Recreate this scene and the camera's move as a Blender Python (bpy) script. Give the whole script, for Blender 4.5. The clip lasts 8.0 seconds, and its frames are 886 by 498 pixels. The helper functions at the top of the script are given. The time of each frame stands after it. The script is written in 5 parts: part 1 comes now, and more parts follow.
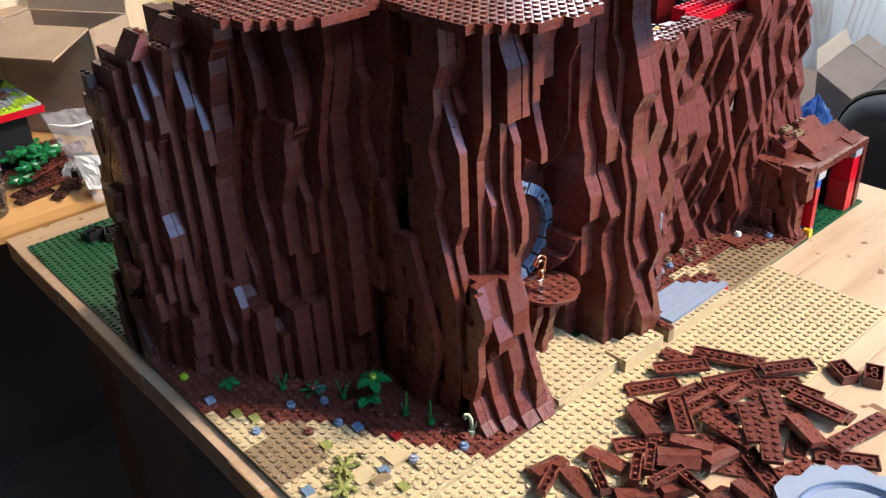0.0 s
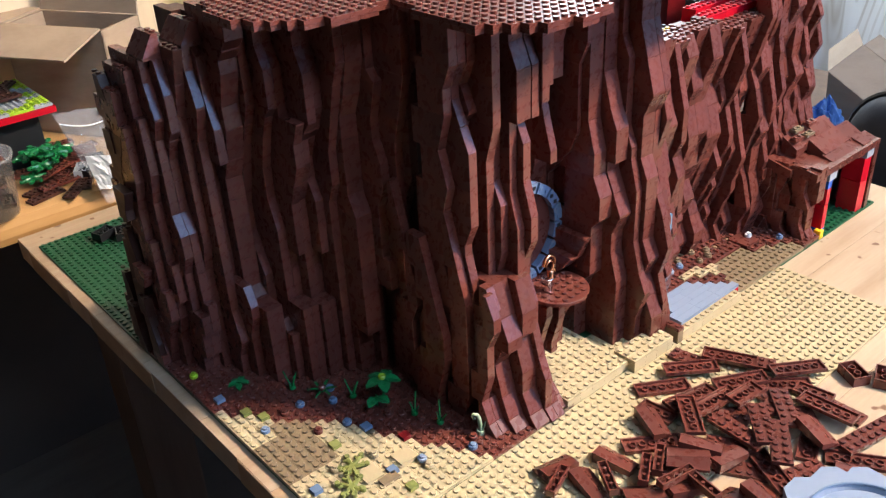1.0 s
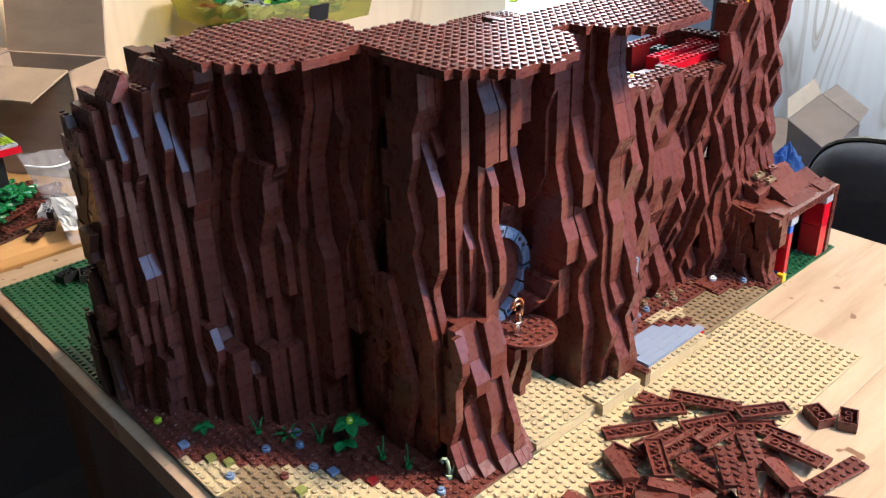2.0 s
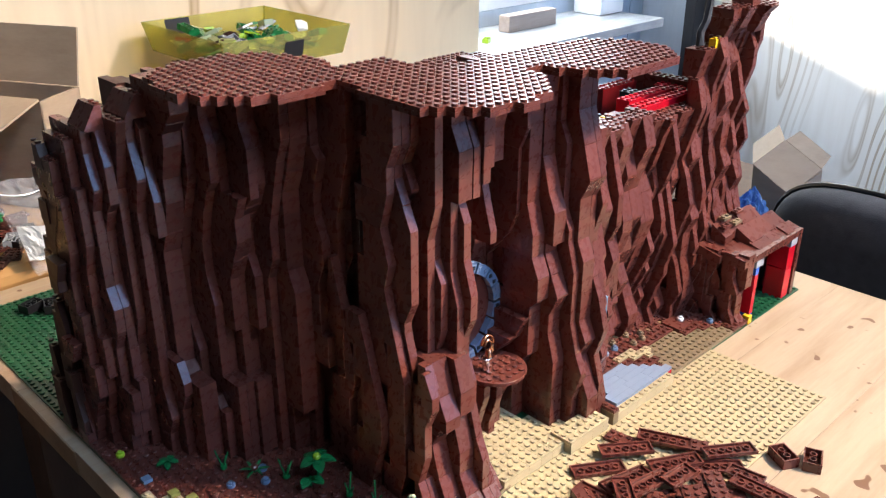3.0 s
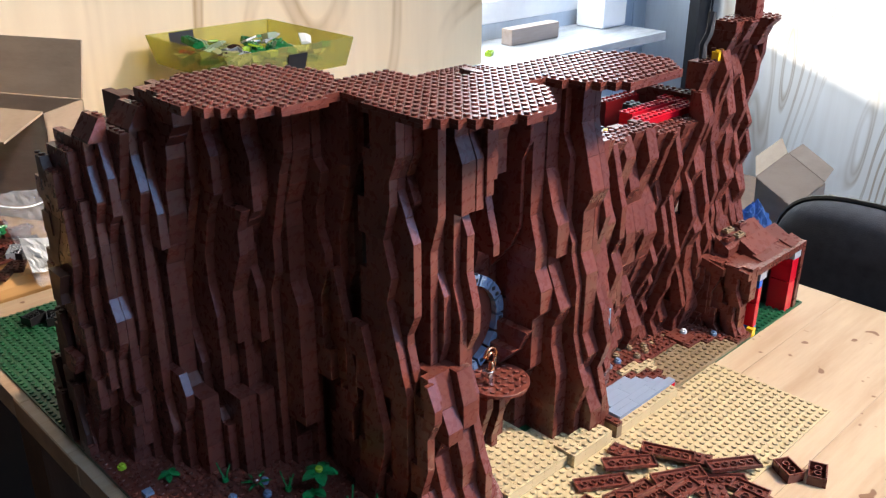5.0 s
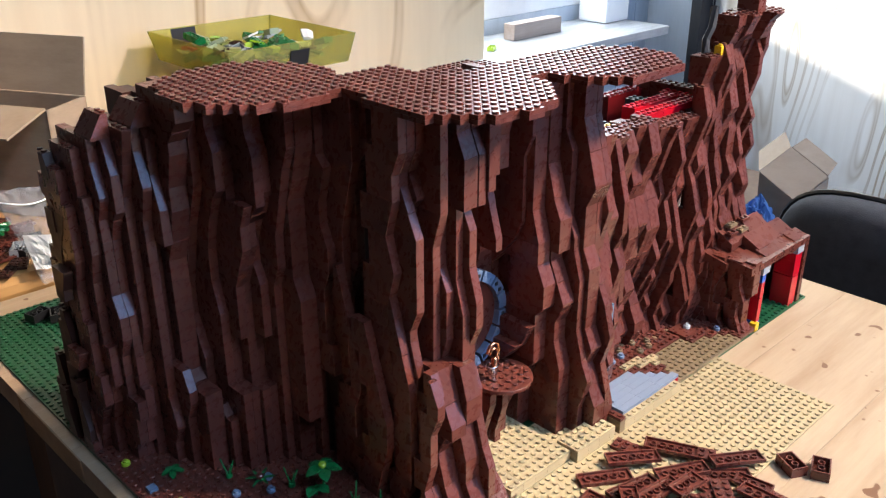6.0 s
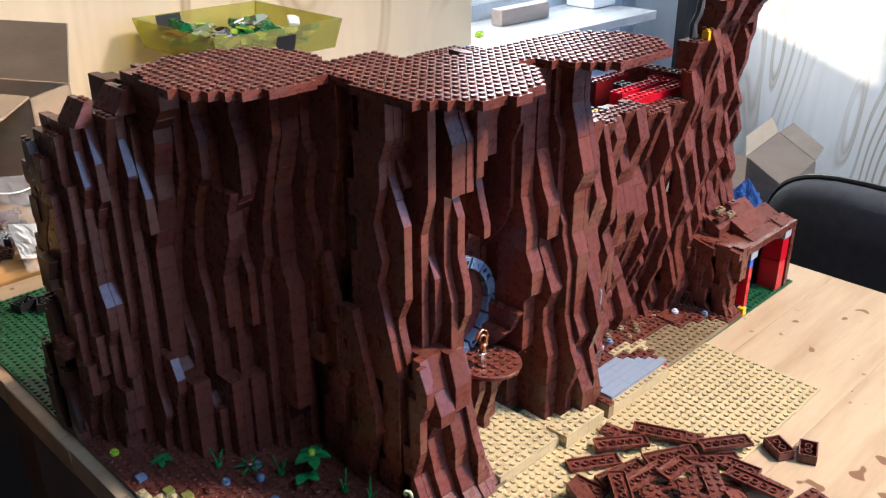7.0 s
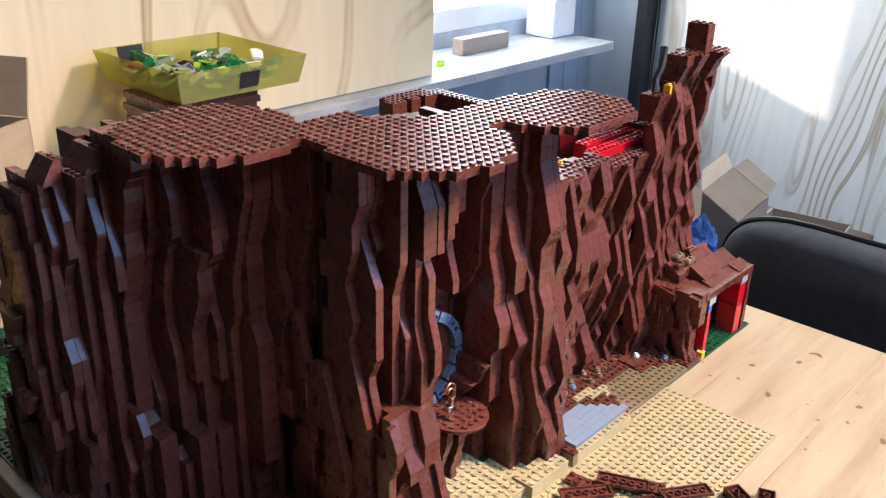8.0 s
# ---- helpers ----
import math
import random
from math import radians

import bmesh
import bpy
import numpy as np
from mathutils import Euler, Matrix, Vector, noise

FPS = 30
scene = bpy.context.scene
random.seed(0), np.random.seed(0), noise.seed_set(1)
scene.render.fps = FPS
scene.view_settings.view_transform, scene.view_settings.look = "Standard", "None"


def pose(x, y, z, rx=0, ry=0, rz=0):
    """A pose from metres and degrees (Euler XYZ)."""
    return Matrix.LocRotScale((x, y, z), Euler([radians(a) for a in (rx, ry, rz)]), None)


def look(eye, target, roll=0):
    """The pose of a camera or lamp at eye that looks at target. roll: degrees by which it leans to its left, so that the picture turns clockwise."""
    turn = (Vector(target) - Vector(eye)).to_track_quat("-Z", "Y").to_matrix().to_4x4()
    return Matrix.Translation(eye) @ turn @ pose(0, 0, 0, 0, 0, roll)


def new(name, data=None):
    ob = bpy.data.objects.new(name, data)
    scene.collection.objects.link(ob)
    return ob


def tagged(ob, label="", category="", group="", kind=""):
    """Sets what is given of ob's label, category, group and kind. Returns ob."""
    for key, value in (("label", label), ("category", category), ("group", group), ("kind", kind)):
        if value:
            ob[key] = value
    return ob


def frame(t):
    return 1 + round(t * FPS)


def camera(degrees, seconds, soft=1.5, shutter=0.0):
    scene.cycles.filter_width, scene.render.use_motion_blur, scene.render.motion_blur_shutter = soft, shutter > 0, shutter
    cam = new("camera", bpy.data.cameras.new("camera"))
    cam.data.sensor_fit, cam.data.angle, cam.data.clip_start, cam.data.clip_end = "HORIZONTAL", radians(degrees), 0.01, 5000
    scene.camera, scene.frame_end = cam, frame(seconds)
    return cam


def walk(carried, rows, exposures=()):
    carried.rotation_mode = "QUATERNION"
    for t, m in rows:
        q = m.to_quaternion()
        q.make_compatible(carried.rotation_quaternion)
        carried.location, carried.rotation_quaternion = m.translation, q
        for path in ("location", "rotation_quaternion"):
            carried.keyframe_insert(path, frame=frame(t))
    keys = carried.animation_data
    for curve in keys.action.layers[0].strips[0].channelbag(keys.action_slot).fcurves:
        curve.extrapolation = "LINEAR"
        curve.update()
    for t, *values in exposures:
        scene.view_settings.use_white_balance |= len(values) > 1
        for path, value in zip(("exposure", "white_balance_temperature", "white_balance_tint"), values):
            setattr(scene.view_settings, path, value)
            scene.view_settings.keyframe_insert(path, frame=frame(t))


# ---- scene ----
cam = camera(53.0, 8.0, soft=1.25, shutter=0.0)
PATH = [
    (0, (-0.3564, -0.3884, 0.5032), (0.2070, 0.2720, 0.0067), -2.86),
    (0.5, (-0.3570, -0.3900, 0.5026), (0.2013, 0.2758, 0.0076), -3.04),
    (1, (-0.3568, -0.3892, 0.5025), (0.1991, 0.2787, 0.0076), -3.08),
    (1.5, (-0.3570, -0.3914, 0.5018), (0.1756, 0.2975, 0.0101), -3.74),
    (1.8, (-0.3577, -0.3907, 0.5022), (0.2096, 0.2769, 0.0200), -2.58),
    (1.9, (-0.3582, -0.3902, 0.5024), (0.2277, 0.2709, 0.0337), -2.06),
    (2, (-0.3586, -0.3898, 0.5027), (0.2410, 0.2698, 0.0495), -1.74),
    (2.2, (-0.3604, -0.3900, 0.5024), (0.2555, 0.2696, 0.0716), -1.06),
    (3.3, (-0.3629, -0.3903, 0.5020), (0.2768, 0.2590, 0.0905), 0.20),
    (3.5, (-0.3629, -0.3903, 0.5020), (0.2770, 0.2621, 0.0958), 0.20),
    (4, (-0.3628, -0.3902, 0.5015), (0.2804, 0.2615, 0.0997), 0.40),
    (4.5, (-0.3628, -0.3897, 0.5014), (0.2798, 0.2633, 0.1005), 0.37),
    (6, (-0.3622, -0.3899, 0.5014), (0.2744, 0.2655, 0.0948), -0.06),
    (6.5, (-0.3608, -0.3883, 0.5007), (0.2776, 0.2587, 0.0837), 0.16),
    (7, (-0.3608, -0.3893, 0.5010), (0.2802, 0.2529, 0.0807), -0.07),
    (7.3, (-0.3600, -0.3872, 0.5064), (0.2851, 0.2528, 0.0890), 0.01),
    (7.5, (-0.3581, -0.3822, 0.5191), (0.2964, 0.2525, 0.1084), 0.19),
    (8, (-0.3637, -0.3753, 0.5366), (0.3165, 0.2350, 0.1305), 1.57),
]
walk(cam, [(t, look(eye, target, roll)) for t, eye, target, roll in PATH],
     [(0, 0.0), (2.2, 0.0), (3.5, 0.0), (4.0, -0.13), (8, -0.16)])

# ---- light ----
world = bpy.data.worlds.new("sky")
scene.world = world
world.use_nodes = True
wn = world.node_tree
sky = wn.nodes.new("ShaderNodeTexSky")
sky.sky_type, sky.sun_disc = "NISHITA", False
sky.sun_elevation, sky.sun_rotation = radians(11), radians(-55)
wn.links.new(sky.outputs["Color"], wn.nodes["Background"].inputs["Color"])
wn.nodes["Background"].inputs["Strength"].default_value = 0.12
scene.view_settings.exposure = 0.0


def area_lamp(name, eye, target, sx, sy, watts, colour):
    data = bpy.data.lights.new(name, "AREA")
    data.shape, data.size, data.size_y, data.energy, data.color = "RECTANGLE", sx, sy, watts, colour
    ob = new(name, data)
    ob.matrix_world = look(eye, target)
    return ob


sun_data = bpy.data.lights.new("sun", "SUN")
sun_data.energy, sun_data.angle, sun_data.color = 5.0, radians(1.5), (1.0, 0.93, 0.82)
sun = new("sun", sun_data)
sun.matrix_world = look((0, 0, 0), (0.945, -0.655, -0.215))
# daylight of the window behind the table and of the one at the front; an added overhead fill; the warm ceiling lamp
area_lamp("back_window_light", (1.33, 1.22, 0.64), (1.30, 0.0, 0.2), 1.04, 1.0, 37.0, (0.84, 0.92, 1.0))
area_lamp("front_window_light", (1.02, -2.45, 0.90), (0.25, 0.2, 0.25), 1.75, 1.15, 54.0, (0.26, 0.50, 1.0))
# bluish fill added overhead for the left face; the ceiling has no opening
area_lamp("overhead_fill", (0.08, -1.45, 2.10), (-0.05, 0.2, 0.2), 1.1, 0.7, 53.0, (0.45, 0.66, 1.0))
lamp = area_lamp("ceiling_lamp_light", (1.33, -1.30, 2.04), (-0.12, 0.02, 0.14), 0.36, 0.36, 34.0, (1.0, 0.845, 0.705))
lamp.data.spread = radians(72)   # a shaded lamp

# ---- materials ----
P, BH, PH = 0.008, 0.0096, 0.0032   # stud pitch, brick height, plate height
TZ = 0.0055                         # top of the model's base plates
MATS = {}


def shader(name):
    m = bpy.data.materials.new(name)
    m.use_nodes = True
    n, l = m.node_tree.nodes, m.node_tree.links
    return m, n, l, n["Principled BSDF"]


def noise_node(n, l, scale, detail=4.0, coord="Object", stretch=(1, 1, 1), rough=0.55):
    tc, mp, tx = n.new("ShaderNodeTexCoord"), n.new("ShaderNodeMapping"), n.new("ShaderNodeTexNoise")
    mp.inputs["Scale"].default_value = stretch
    tx.inputs["Scale"].default_value, tx.inputs["Detail"].default_value = scale, detail
    tx.inputs["Roughness"].default_value = rough
    l.new(tc.outputs[coord], mp.inputs["Vector"])
    l.new(mp.outputs["Vector"], tx.inputs["Vector"])
    return tx


def ramp(n, l, source, stops):
    r = n.new("ShaderNodeValToRGB")
    while len(r.color_ramp.elements) < len(stops):
        r.color_ramp.elements.new(0.5)
    for e, (at, c) in zip(r.color_ramp.elements, stops):
        e.position, e.color = at, (*c, 1)
    l.new(source, r.inputs["Fac"])
    return r


def plastic(name, colour, vary=0.16, rough=0.2, bump=0.05):
    """Moulded toy plastic: glossy, a little different from piece to piece, with faint scuffs."""
    if name in MATS:
        return MATS[name]
    m, n, l, b = shader(name)
    info, isl = n.new("ShaderNodeObjectInfo"), n.new("ShaderNodeNewGeometry")
    add = n.new("ShaderNodeMath")
    add.operation = "ADD"
    l.new(info.outputs["Random"], add.inputs[0])
    l.new(isl.outputs["Random Per Island"], add.inputs[1])
    half = n.new("ShaderNodeMath")
    half.operation, half.inputs[1].default_value = "MULTIPLY", 0.5
    l.new(add.outputs[0], half.inputs[0])
    lo, hi = [c * (1 - vary) for c in colour], [min(1, c * (1 + vary)) for c in colour]
    r = ramp(n, l, half.outputs[0], [(0.2, lo), (0.8, hi)])
    l.new(r.outputs["Color"], b.inputs["Base Color"])
    scuff = noise_node(n, l, 140.0, 5.0)
    rr = n.new("ShaderNodeMapRange")
    rr.inputs["To Min"].default_value, rr.inputs["To Max"].default_value = rough * 0.7, rough * 1.5
    l.new(scuff.outputs["Fac"], rr.inputs["Value"])
    l.new(rr.outputs["Result"], b.inputs["Roughness"])
    wave = noise_node(n, l, 60.0, 2.0)
    bp = n.new("ShaderNodeBump")
    bp.inputs["Strength"].default_value, bp.inputs["Distance"].default_value = bump, 0.001
    l.new(wave.outputs["Fac"], bp.inputs["Height"])
    l.new(bp.outputs["Normal"], b.inputs["Normal"])
    b.inputs["IOR"].default_value = 1.47
    MATS[name] = m
    return m


def grained(name, dark, light, scale, stretch, rough=0.5, bump=0.15, spots=None):
    """Wood, card or cloth: two noises, one drawn out along the grain."""
    if name in MATS:
        return MATS[name]
    m, n, l, b = shader(name)
    info = n.new("ShaderNodeObjectInfo")
    a, fine = noise_node(n, l, scale, 6.0, "Object", stretch), noise_node(n, l, scale * 9, 4.0, "Object", stretch)
    mix = n.new("ShaderNodeMath")
    mix.operation, mix.inputs[1].default_value = "MULTIPLY_ADD", 0.3
    l.new(fine.outputs["Fac"], mix.inputs[0])
    l.new(a.outputs["Fac"], mix.inputs[2])
    off = n.new("ShaderNodeMath")
    off.operation, off.inputs[1].default_value = "MULTIPLY_ADD", 0.12
    l.new(info.outputs["Random"], off.inputs[0])
    l.new(mix.outputs[0], off.inputs[2])
    r = ramp(n, l, off.outputs[0], [(0.42, dark), (0.62, [(x + y) / 2 for x, y in zip(dark, light)]), (0.86, light)])
    out = r.outputs["Color"]
    if spots:
        v = noise_node(n, l, spots[0], 1.0, "Object", (1, 1, 1))
        k = ramp(n, l, v.outputs["Fac"], [(spots[1], (0, 0, 0)), (spots[1] + 0.02, (1, 1, 1))])
        mx = n.new("ShaderNodeMixRGB")
        mx.inputs["Color2"].default_value = (*spots[2], 1)
        l.new(k.outputs["Color"], mx.inputs["Fac"])
        l.new(out, mx.inputs["Color1"])
        out = mx.outputs["Color"]
    l.new(out, b.inputs["Base Color"])
    b.inputs["Roughness"].default_value = rough
    bp = n.new("ShaderNodeBump")
    bp.inputs["Strength"].default_value, bp.inputs["Distance"].default_value = bump, 0.001
    l.new(fine.outputs["Fac"], bp.inputs["Height"])
    l.new(bp.outputs["Normal"], b.inputs["Normal"])
    MATS[name] = m
    return m


def ply(name, dark, light, size, lines, thin, strong=1.0, detail=1.0, tall=0.22):
    """Plywood: rotary-cut figure as the contour lines of a slow field drawn out upwards, over fine grain."""
    m, n, l, b = shader(name)
    field = noise_node(n, l, size, detail, "Object", (1, 1, tall), 0.4)
    many, wave = n.new("ShaderNodeMath"), n.new("ShaderNodeMath")
    many.operation, many.inputs[1].default_value, wave.operation = "MULTIPLY", lines, "SINE"
    l.new(field.outputs["Fac"], many.inputs[0])
    l.new(many.outputs[0], wave.inputs[0])
    line = ramp(n, l, wave.outputs[0], [(0.0, (0, 0, 0)), (thin, (0, 0, 0)), (0.92, (1, 1, 1)), (1.0, (0.55, 0.55, 0.55))])
    patch = noise_node(n, l, 5.0, 4.0, "Object", (1, 1, 0.35))
    where = ramp(n, l, patch.outputs["Fac"], [(0.36, (0.04, 0.04, 0.04)), (0.68, (strong, strong, strong))])
    fine = noise_node(n, l, 26.0, 5.0, "Object", (1, 1, 0.07))
    fr = ramp(n, l, fine.outputs["Fac"], [(0.35, (0.0, 0.0, 0.0)), (0.8, (0.22, 0.22, 0.22))])
    mul, add = n.new("ShaderNodeMixRGB"), n.new("ShaderNodeMixRGB")
    mul.blend_type, add.blend_type = "MULTIPLY", "ADD"
    mul.inputs["Fac"].default_value = add.inputs["Fac"].default_value = 1.0
    l.new(line.outputs["Color"], mul.inputs["Color1"])
    l.new(where.outputs["Color"], mul.inputs["Color2"])
    l.new(mul.outputs["Color"], add.inputs["Color1"])
    l.new(fr.outputs["Color"], add.inputs["Color2"])
    mx = n.new("ShaderNodeMixRGB")
    mx.inputs["Color1"].default_value, mx.inputs["Color2"].default_value = (*light, 1), (*dark, 1)
    l.new(add.outputs["Color"], mx.inputs["Fac"])
    l.new(mx.outputs["Color"], b.inputs["Base Color"])
    b.inputs["Roughness"].default_value = 0.5
    return m


BROWN = plastic("reddish_brown_plastic", (0.112, 0.0295, 0.0204), 0.2, 0.26)
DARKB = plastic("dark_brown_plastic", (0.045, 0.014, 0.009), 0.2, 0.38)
TAN = plastic("tan_plastic", (0.435, 0.346, 0.20), 0.07, 0.28)
DTAN = plastic("dark_tan_plastic", (0.205, 0.145, 0.082), 0.08, 0.28)
GREENB = plastic("green_baseplate_plastic", (0.007, 0.072, 0.028), 0.08, 0.35)
GREEN = plastic("bright_green_plastic", (0.009, 0.165, 0.045), 0.1, 0.25)
OLIVE = plastic("olive_plastic", (0.19, 0.20, 0.055), 0.1, 0.3)
LIME = plastic("lime_plastic", (0.35, 0.52, 0.03), 0.1, 0.25)
RED = plastic("red_plastic", (0.46, 0.005, 0.016), 0.1, 0.2)
DRED = plastic("dark_red_plastic", (0.14, 0.008, 0.010), 0.1, 0.2)
YELLOW = plastic("yellow_plastic", (0.72, 0.42, 0.02), 0.06, 0.25)
BLUE = plastic("blue_plastic", (0.012, 0.10, 0.50), 0.06, 0.22)
SANDB = plastic("sand_blue_plastic", (0.13, 0.19, 0.285), 0.12, 0.28)
LBLUE = plastic("light_blue_grey_plastic", (0.20, 0.245, 0.325), 0.03, 0.42, 0.0)
GREY = plastic("bluish_grey_plastic", (0.32, 0.34, 0.36), 0.1, 0.3)
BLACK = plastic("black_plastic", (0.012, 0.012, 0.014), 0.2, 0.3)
SAGE = plastic("sand_green_plastic", (0.30, 0.36, 0.22), 0.06, 0.3)
WHITEP = plastic("white_plastic", (0.75, 0.75, 0.72), 0.04, 0.3)
PINE = grained("pine_table_wood", (0.315, 0.20, 0.115), (0.455, 0.345, 0.232), 5.0, (0.6, 6, 6), 0.42, 0.1, (38.0, 0.685, (0.17, 0.08, 0.038)))
# end grain darkened: shade on the table's left side is in the colour
ENDG = grained("shaded_pine_end_grain", (0.26, 0.155, 0.08), (0.40, 0.26, 0.145), 30.0, (1, 1, 1), 0.7, 0.3)
BENCH = grained("orange_beech_bench", (0.42, 0.21, 0.07), (0.56, 0.32, 0.12), 5.0, (0.5, 7, 7), 0.35, 0.08)
CARD = grained("brown_cardboard", (0.36, 0.25, 0.16), (0.46, 0.335, 0.22), 12.0, (1, 1, 4), 0.8, 0.15)
DARKWOOD = grained("dark_stained_wood", (0.075, 0.042, 0.026), (0.14, 0.08, 0.05), 8.0, (4, 4, 0.5), 0.5, 0.2)
FLOORM = grained("dark_floor", (0.09, 0.074, 0.06), (0.14, 0.117, 0.097), 4.0, (1, 6, 1), 0.5, 0.1)
PAINT = grained("white_painted_frame", (0.66, 0.68, 0.70), (0.80, 0.81, 0.82), 6.0, (1, 1, 1), 0.4, 0.05)
MARBLE = grained("grey_veined_sill", (0.27, 0.28, 0.30), (0.50, 0.51, 0.52), 5.0, (1, 3, 3), 0.25, 0.03)
BOARDS = grained("grey_blue_painted_boards", (0.34, 0.40, 0.47), (0.48, 0.54, 0.61), 3.0, (4, 4, 0.6), 0.5, 0.12)
CLOTH = grained("dark_blue_chair_cloth", (0.030, 0.035, 0.046), (0.050, 0.057, 0.072), 60.0, (1, 1, 1), 0.9, 0.4)
DIM = grained("dim_grey_wall", (0.34, 0.32, 0.30), (0.45, 0.43, 0.40), 3.0, (1, 1, 1), 0.8, 0.1)
# wall tone darkened: carries shade in its colour and cuts bounce light
SHADE = grained("darkened_wall", (0.050, 0.036, 0.027), (0.074, 0.053, 0.040), 3.0, (1, 1, 1), 0.8, 0.1)
PLASTER = grained("white_plaster", (0.58, 0.55, 0.50), (0.70, 0.67, 0.62), 3.0, (1, 1, 1), 0.8, 0.1)
PLY = ply("plywood_panel", (0.46, 0.29, 0.13), (0.85, 0.68, 0.44), 2.0, 60.0, 0.72, 1.0, 1.6, 0.45)
PLYW = ply("pale_plywood_panel", (0.38, 0.29, 0.19), (0.80, 0.78, 0.74), 4.0, 100.0, 0.40, 1.0, 2.0, 0.2)
OFFCUT = grained("pinkish_timber", (0.26, 0.20, 0.17), (0.38, 0.31, 0.27), 8.0, (0.5, 5, 5), 0.7, 0.2)
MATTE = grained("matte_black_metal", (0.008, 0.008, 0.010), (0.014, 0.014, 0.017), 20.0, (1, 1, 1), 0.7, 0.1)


def clear(name, colour, rough=0.08, body=0.35):
    """Thin clear plastic film or sheet."""
    m, n, l, b = shader(name)
    tr, mix = n.new("ShaderNodeBsdfTransparent"), n.new("ShaderNodeMixShader")
    tr.inputs["Color"].default_value = (*colour, 1)
    b.inputs["Base Color"].default_value = (*colour, 1)
    b.inputs["Roughness"].default_value = rough
    mix.inputs["Fac"].default_value = body
    l.new(tr.outputs[0], mix.inputs[1])
    l.new(b.outputs[0], mix.inputs[2])
    l.new(mix.outputs[0], n["Material Output"].inputs["Surface"])
    return m


def metal(name, colour, rough):
    m, n, l, b = shader(name)
    b.inputs["Base Color"].default_value = (*colour, 1)
    b.inputs["Metallic"].default_value, b.inputs["Roughness"].default_value = 1.0, rough
    return m


FILM = clear("clear_bag_film", (0.94, 0.94, 0.95), 0.08, 0.16)
TUB = clear("clear_tub_plastic", (0.90, 0.90, 0.89), 0.25, 0.18)
TBLUE = clear("clear_blue_plastic", (0.34, 0.58, 0.80), 0.15, 0.4)
YBIN = clear("yellow_bin_plastic", (0.76, 0.74, 0.34), 0.25, 0.2)
COPPER = metal("copper_chrome", (0.72, 0.36, 0.20), 0.14)
CHROME = metal("silver_chrome", (0.80, 0.78, 0.76), 0.12)

# ---- mesh helpers ----


def mesh_of(name, verts, faces, material, smooth=False):
    me = bpy.data.meshes.new(name)
    me.from_pydata(verts, [], faces)
    me.materials.append(material)
    if smooth:
        me.polygons.foreach_set("use_smooth", [True] * len(me.polygons))
    me.update()
    return me


def put(name, me, parent=None, at=(0, 0, 0), rz=0.0, label="", m=None):
    ob = new(name, me)
    if parent is not None:
        ob.parent = parent
    ob.matrix_basis = m if m is not None else pose(*at, 0, 0, rz)
    if label:
        tagged(ob, label)
    return ob


def part(name, bm, material, parent=None, label="", smooth=False, m=None):
    me = bpy.data.meshes.new(name)
    bm.to_mesh(me)
    bm.free()
    me.materials.append(material)
    if smooth:
        me.polygons.foreach_set("use_smooth", [True] * len(me.polygons))
    return put(name, me, parent, label=label, m=m)


def thing(name, at, label, category, group="", kind="", rz=0.0):
    ob = new(name)
    ob.matrix_basis = pose(*at, 0, 0, rz)
    ob.empty_display_size = 0.02
    return tagged(ob, label, category, group, kind)


def soup():
    return [], []


def add_box(s, x0, y0, z0, x1, y1, z1):
    v, f = s
    k = len(v)
    v += [(x0, y0, z0), (x1, y0, z0), (x1, y1, z0), (x0, y1, z0), (x0, y0, z1), (x1, y0, z1), (x1, y1, z1), (x0, y1, z1)]
    f += [tuple(k + i for i in q) for q in ((3, 2, 1, 0), (4, 5, 6, 7), (0, 1, 5, 4), (1, 2, 6, 5), (2, 3, 7, 6), (3, 0, 4, 7))]
    return s


def add_cyl(s, x, y, z0, z1, r, n=10, r1=None, cap=True, chamfer=0.0):
    v, f = s
    r1 = r if r1 is None else r1
    rings = [(z0, r), (z1 - chamfer, r1)] + ([(z1, r1 - chamfer)] if chamfer else [])
    k = len(v)
    for z, rad in rings:
        v += [(x + rad * math.cos(2 * math.pi * i / n), y + rad * math.sin(2 * math.pi * i / n), z) for i in range(n)]
    for a in range(len(rings) - 1):
        f += [(k + a * n + i, k + a * n + (i + 1) % n, k + (a + 1) * n + (i + 1) % n, k + (a + 1) * n + i) for i in range(n)]
    if cap:
        f.append(tuple(k + (len(rings) - 1) * n + i for i in range(n)))
    return s


def add_stud(s, x, y, z):
    return add_cyl(s, x, y, z, z + 0.0017, 0.0024, 10, None, True, 0.0002)


def bevelled_box(sx, sy, sz, r, seg=2):
    bm = bmesh.new()
    bmesh.ops.create_cube(bm, size=1.0, matrix=Matrix.Diagonal((sx, sy, sz, 1)))
    bmesh.ops.bevel(bm, geom=bm.edges[:], offset=r, segments=seg, affect="EDGES", profile=0.6)
    return bm


def slab(name, x0, y0, z0, x1, y1, z1, material, r=0.003, parent=None, label=""):
    bm = bevelled_box(x1 - x0, y1 - y0, z1 - z0, r)
    return part(name, bm, material, parent, label, m=Matrix.Translation(((x0 + x1) / 2, (y0 + y1) / 2, (z0 + z1) / 2)))


CACHE = {}


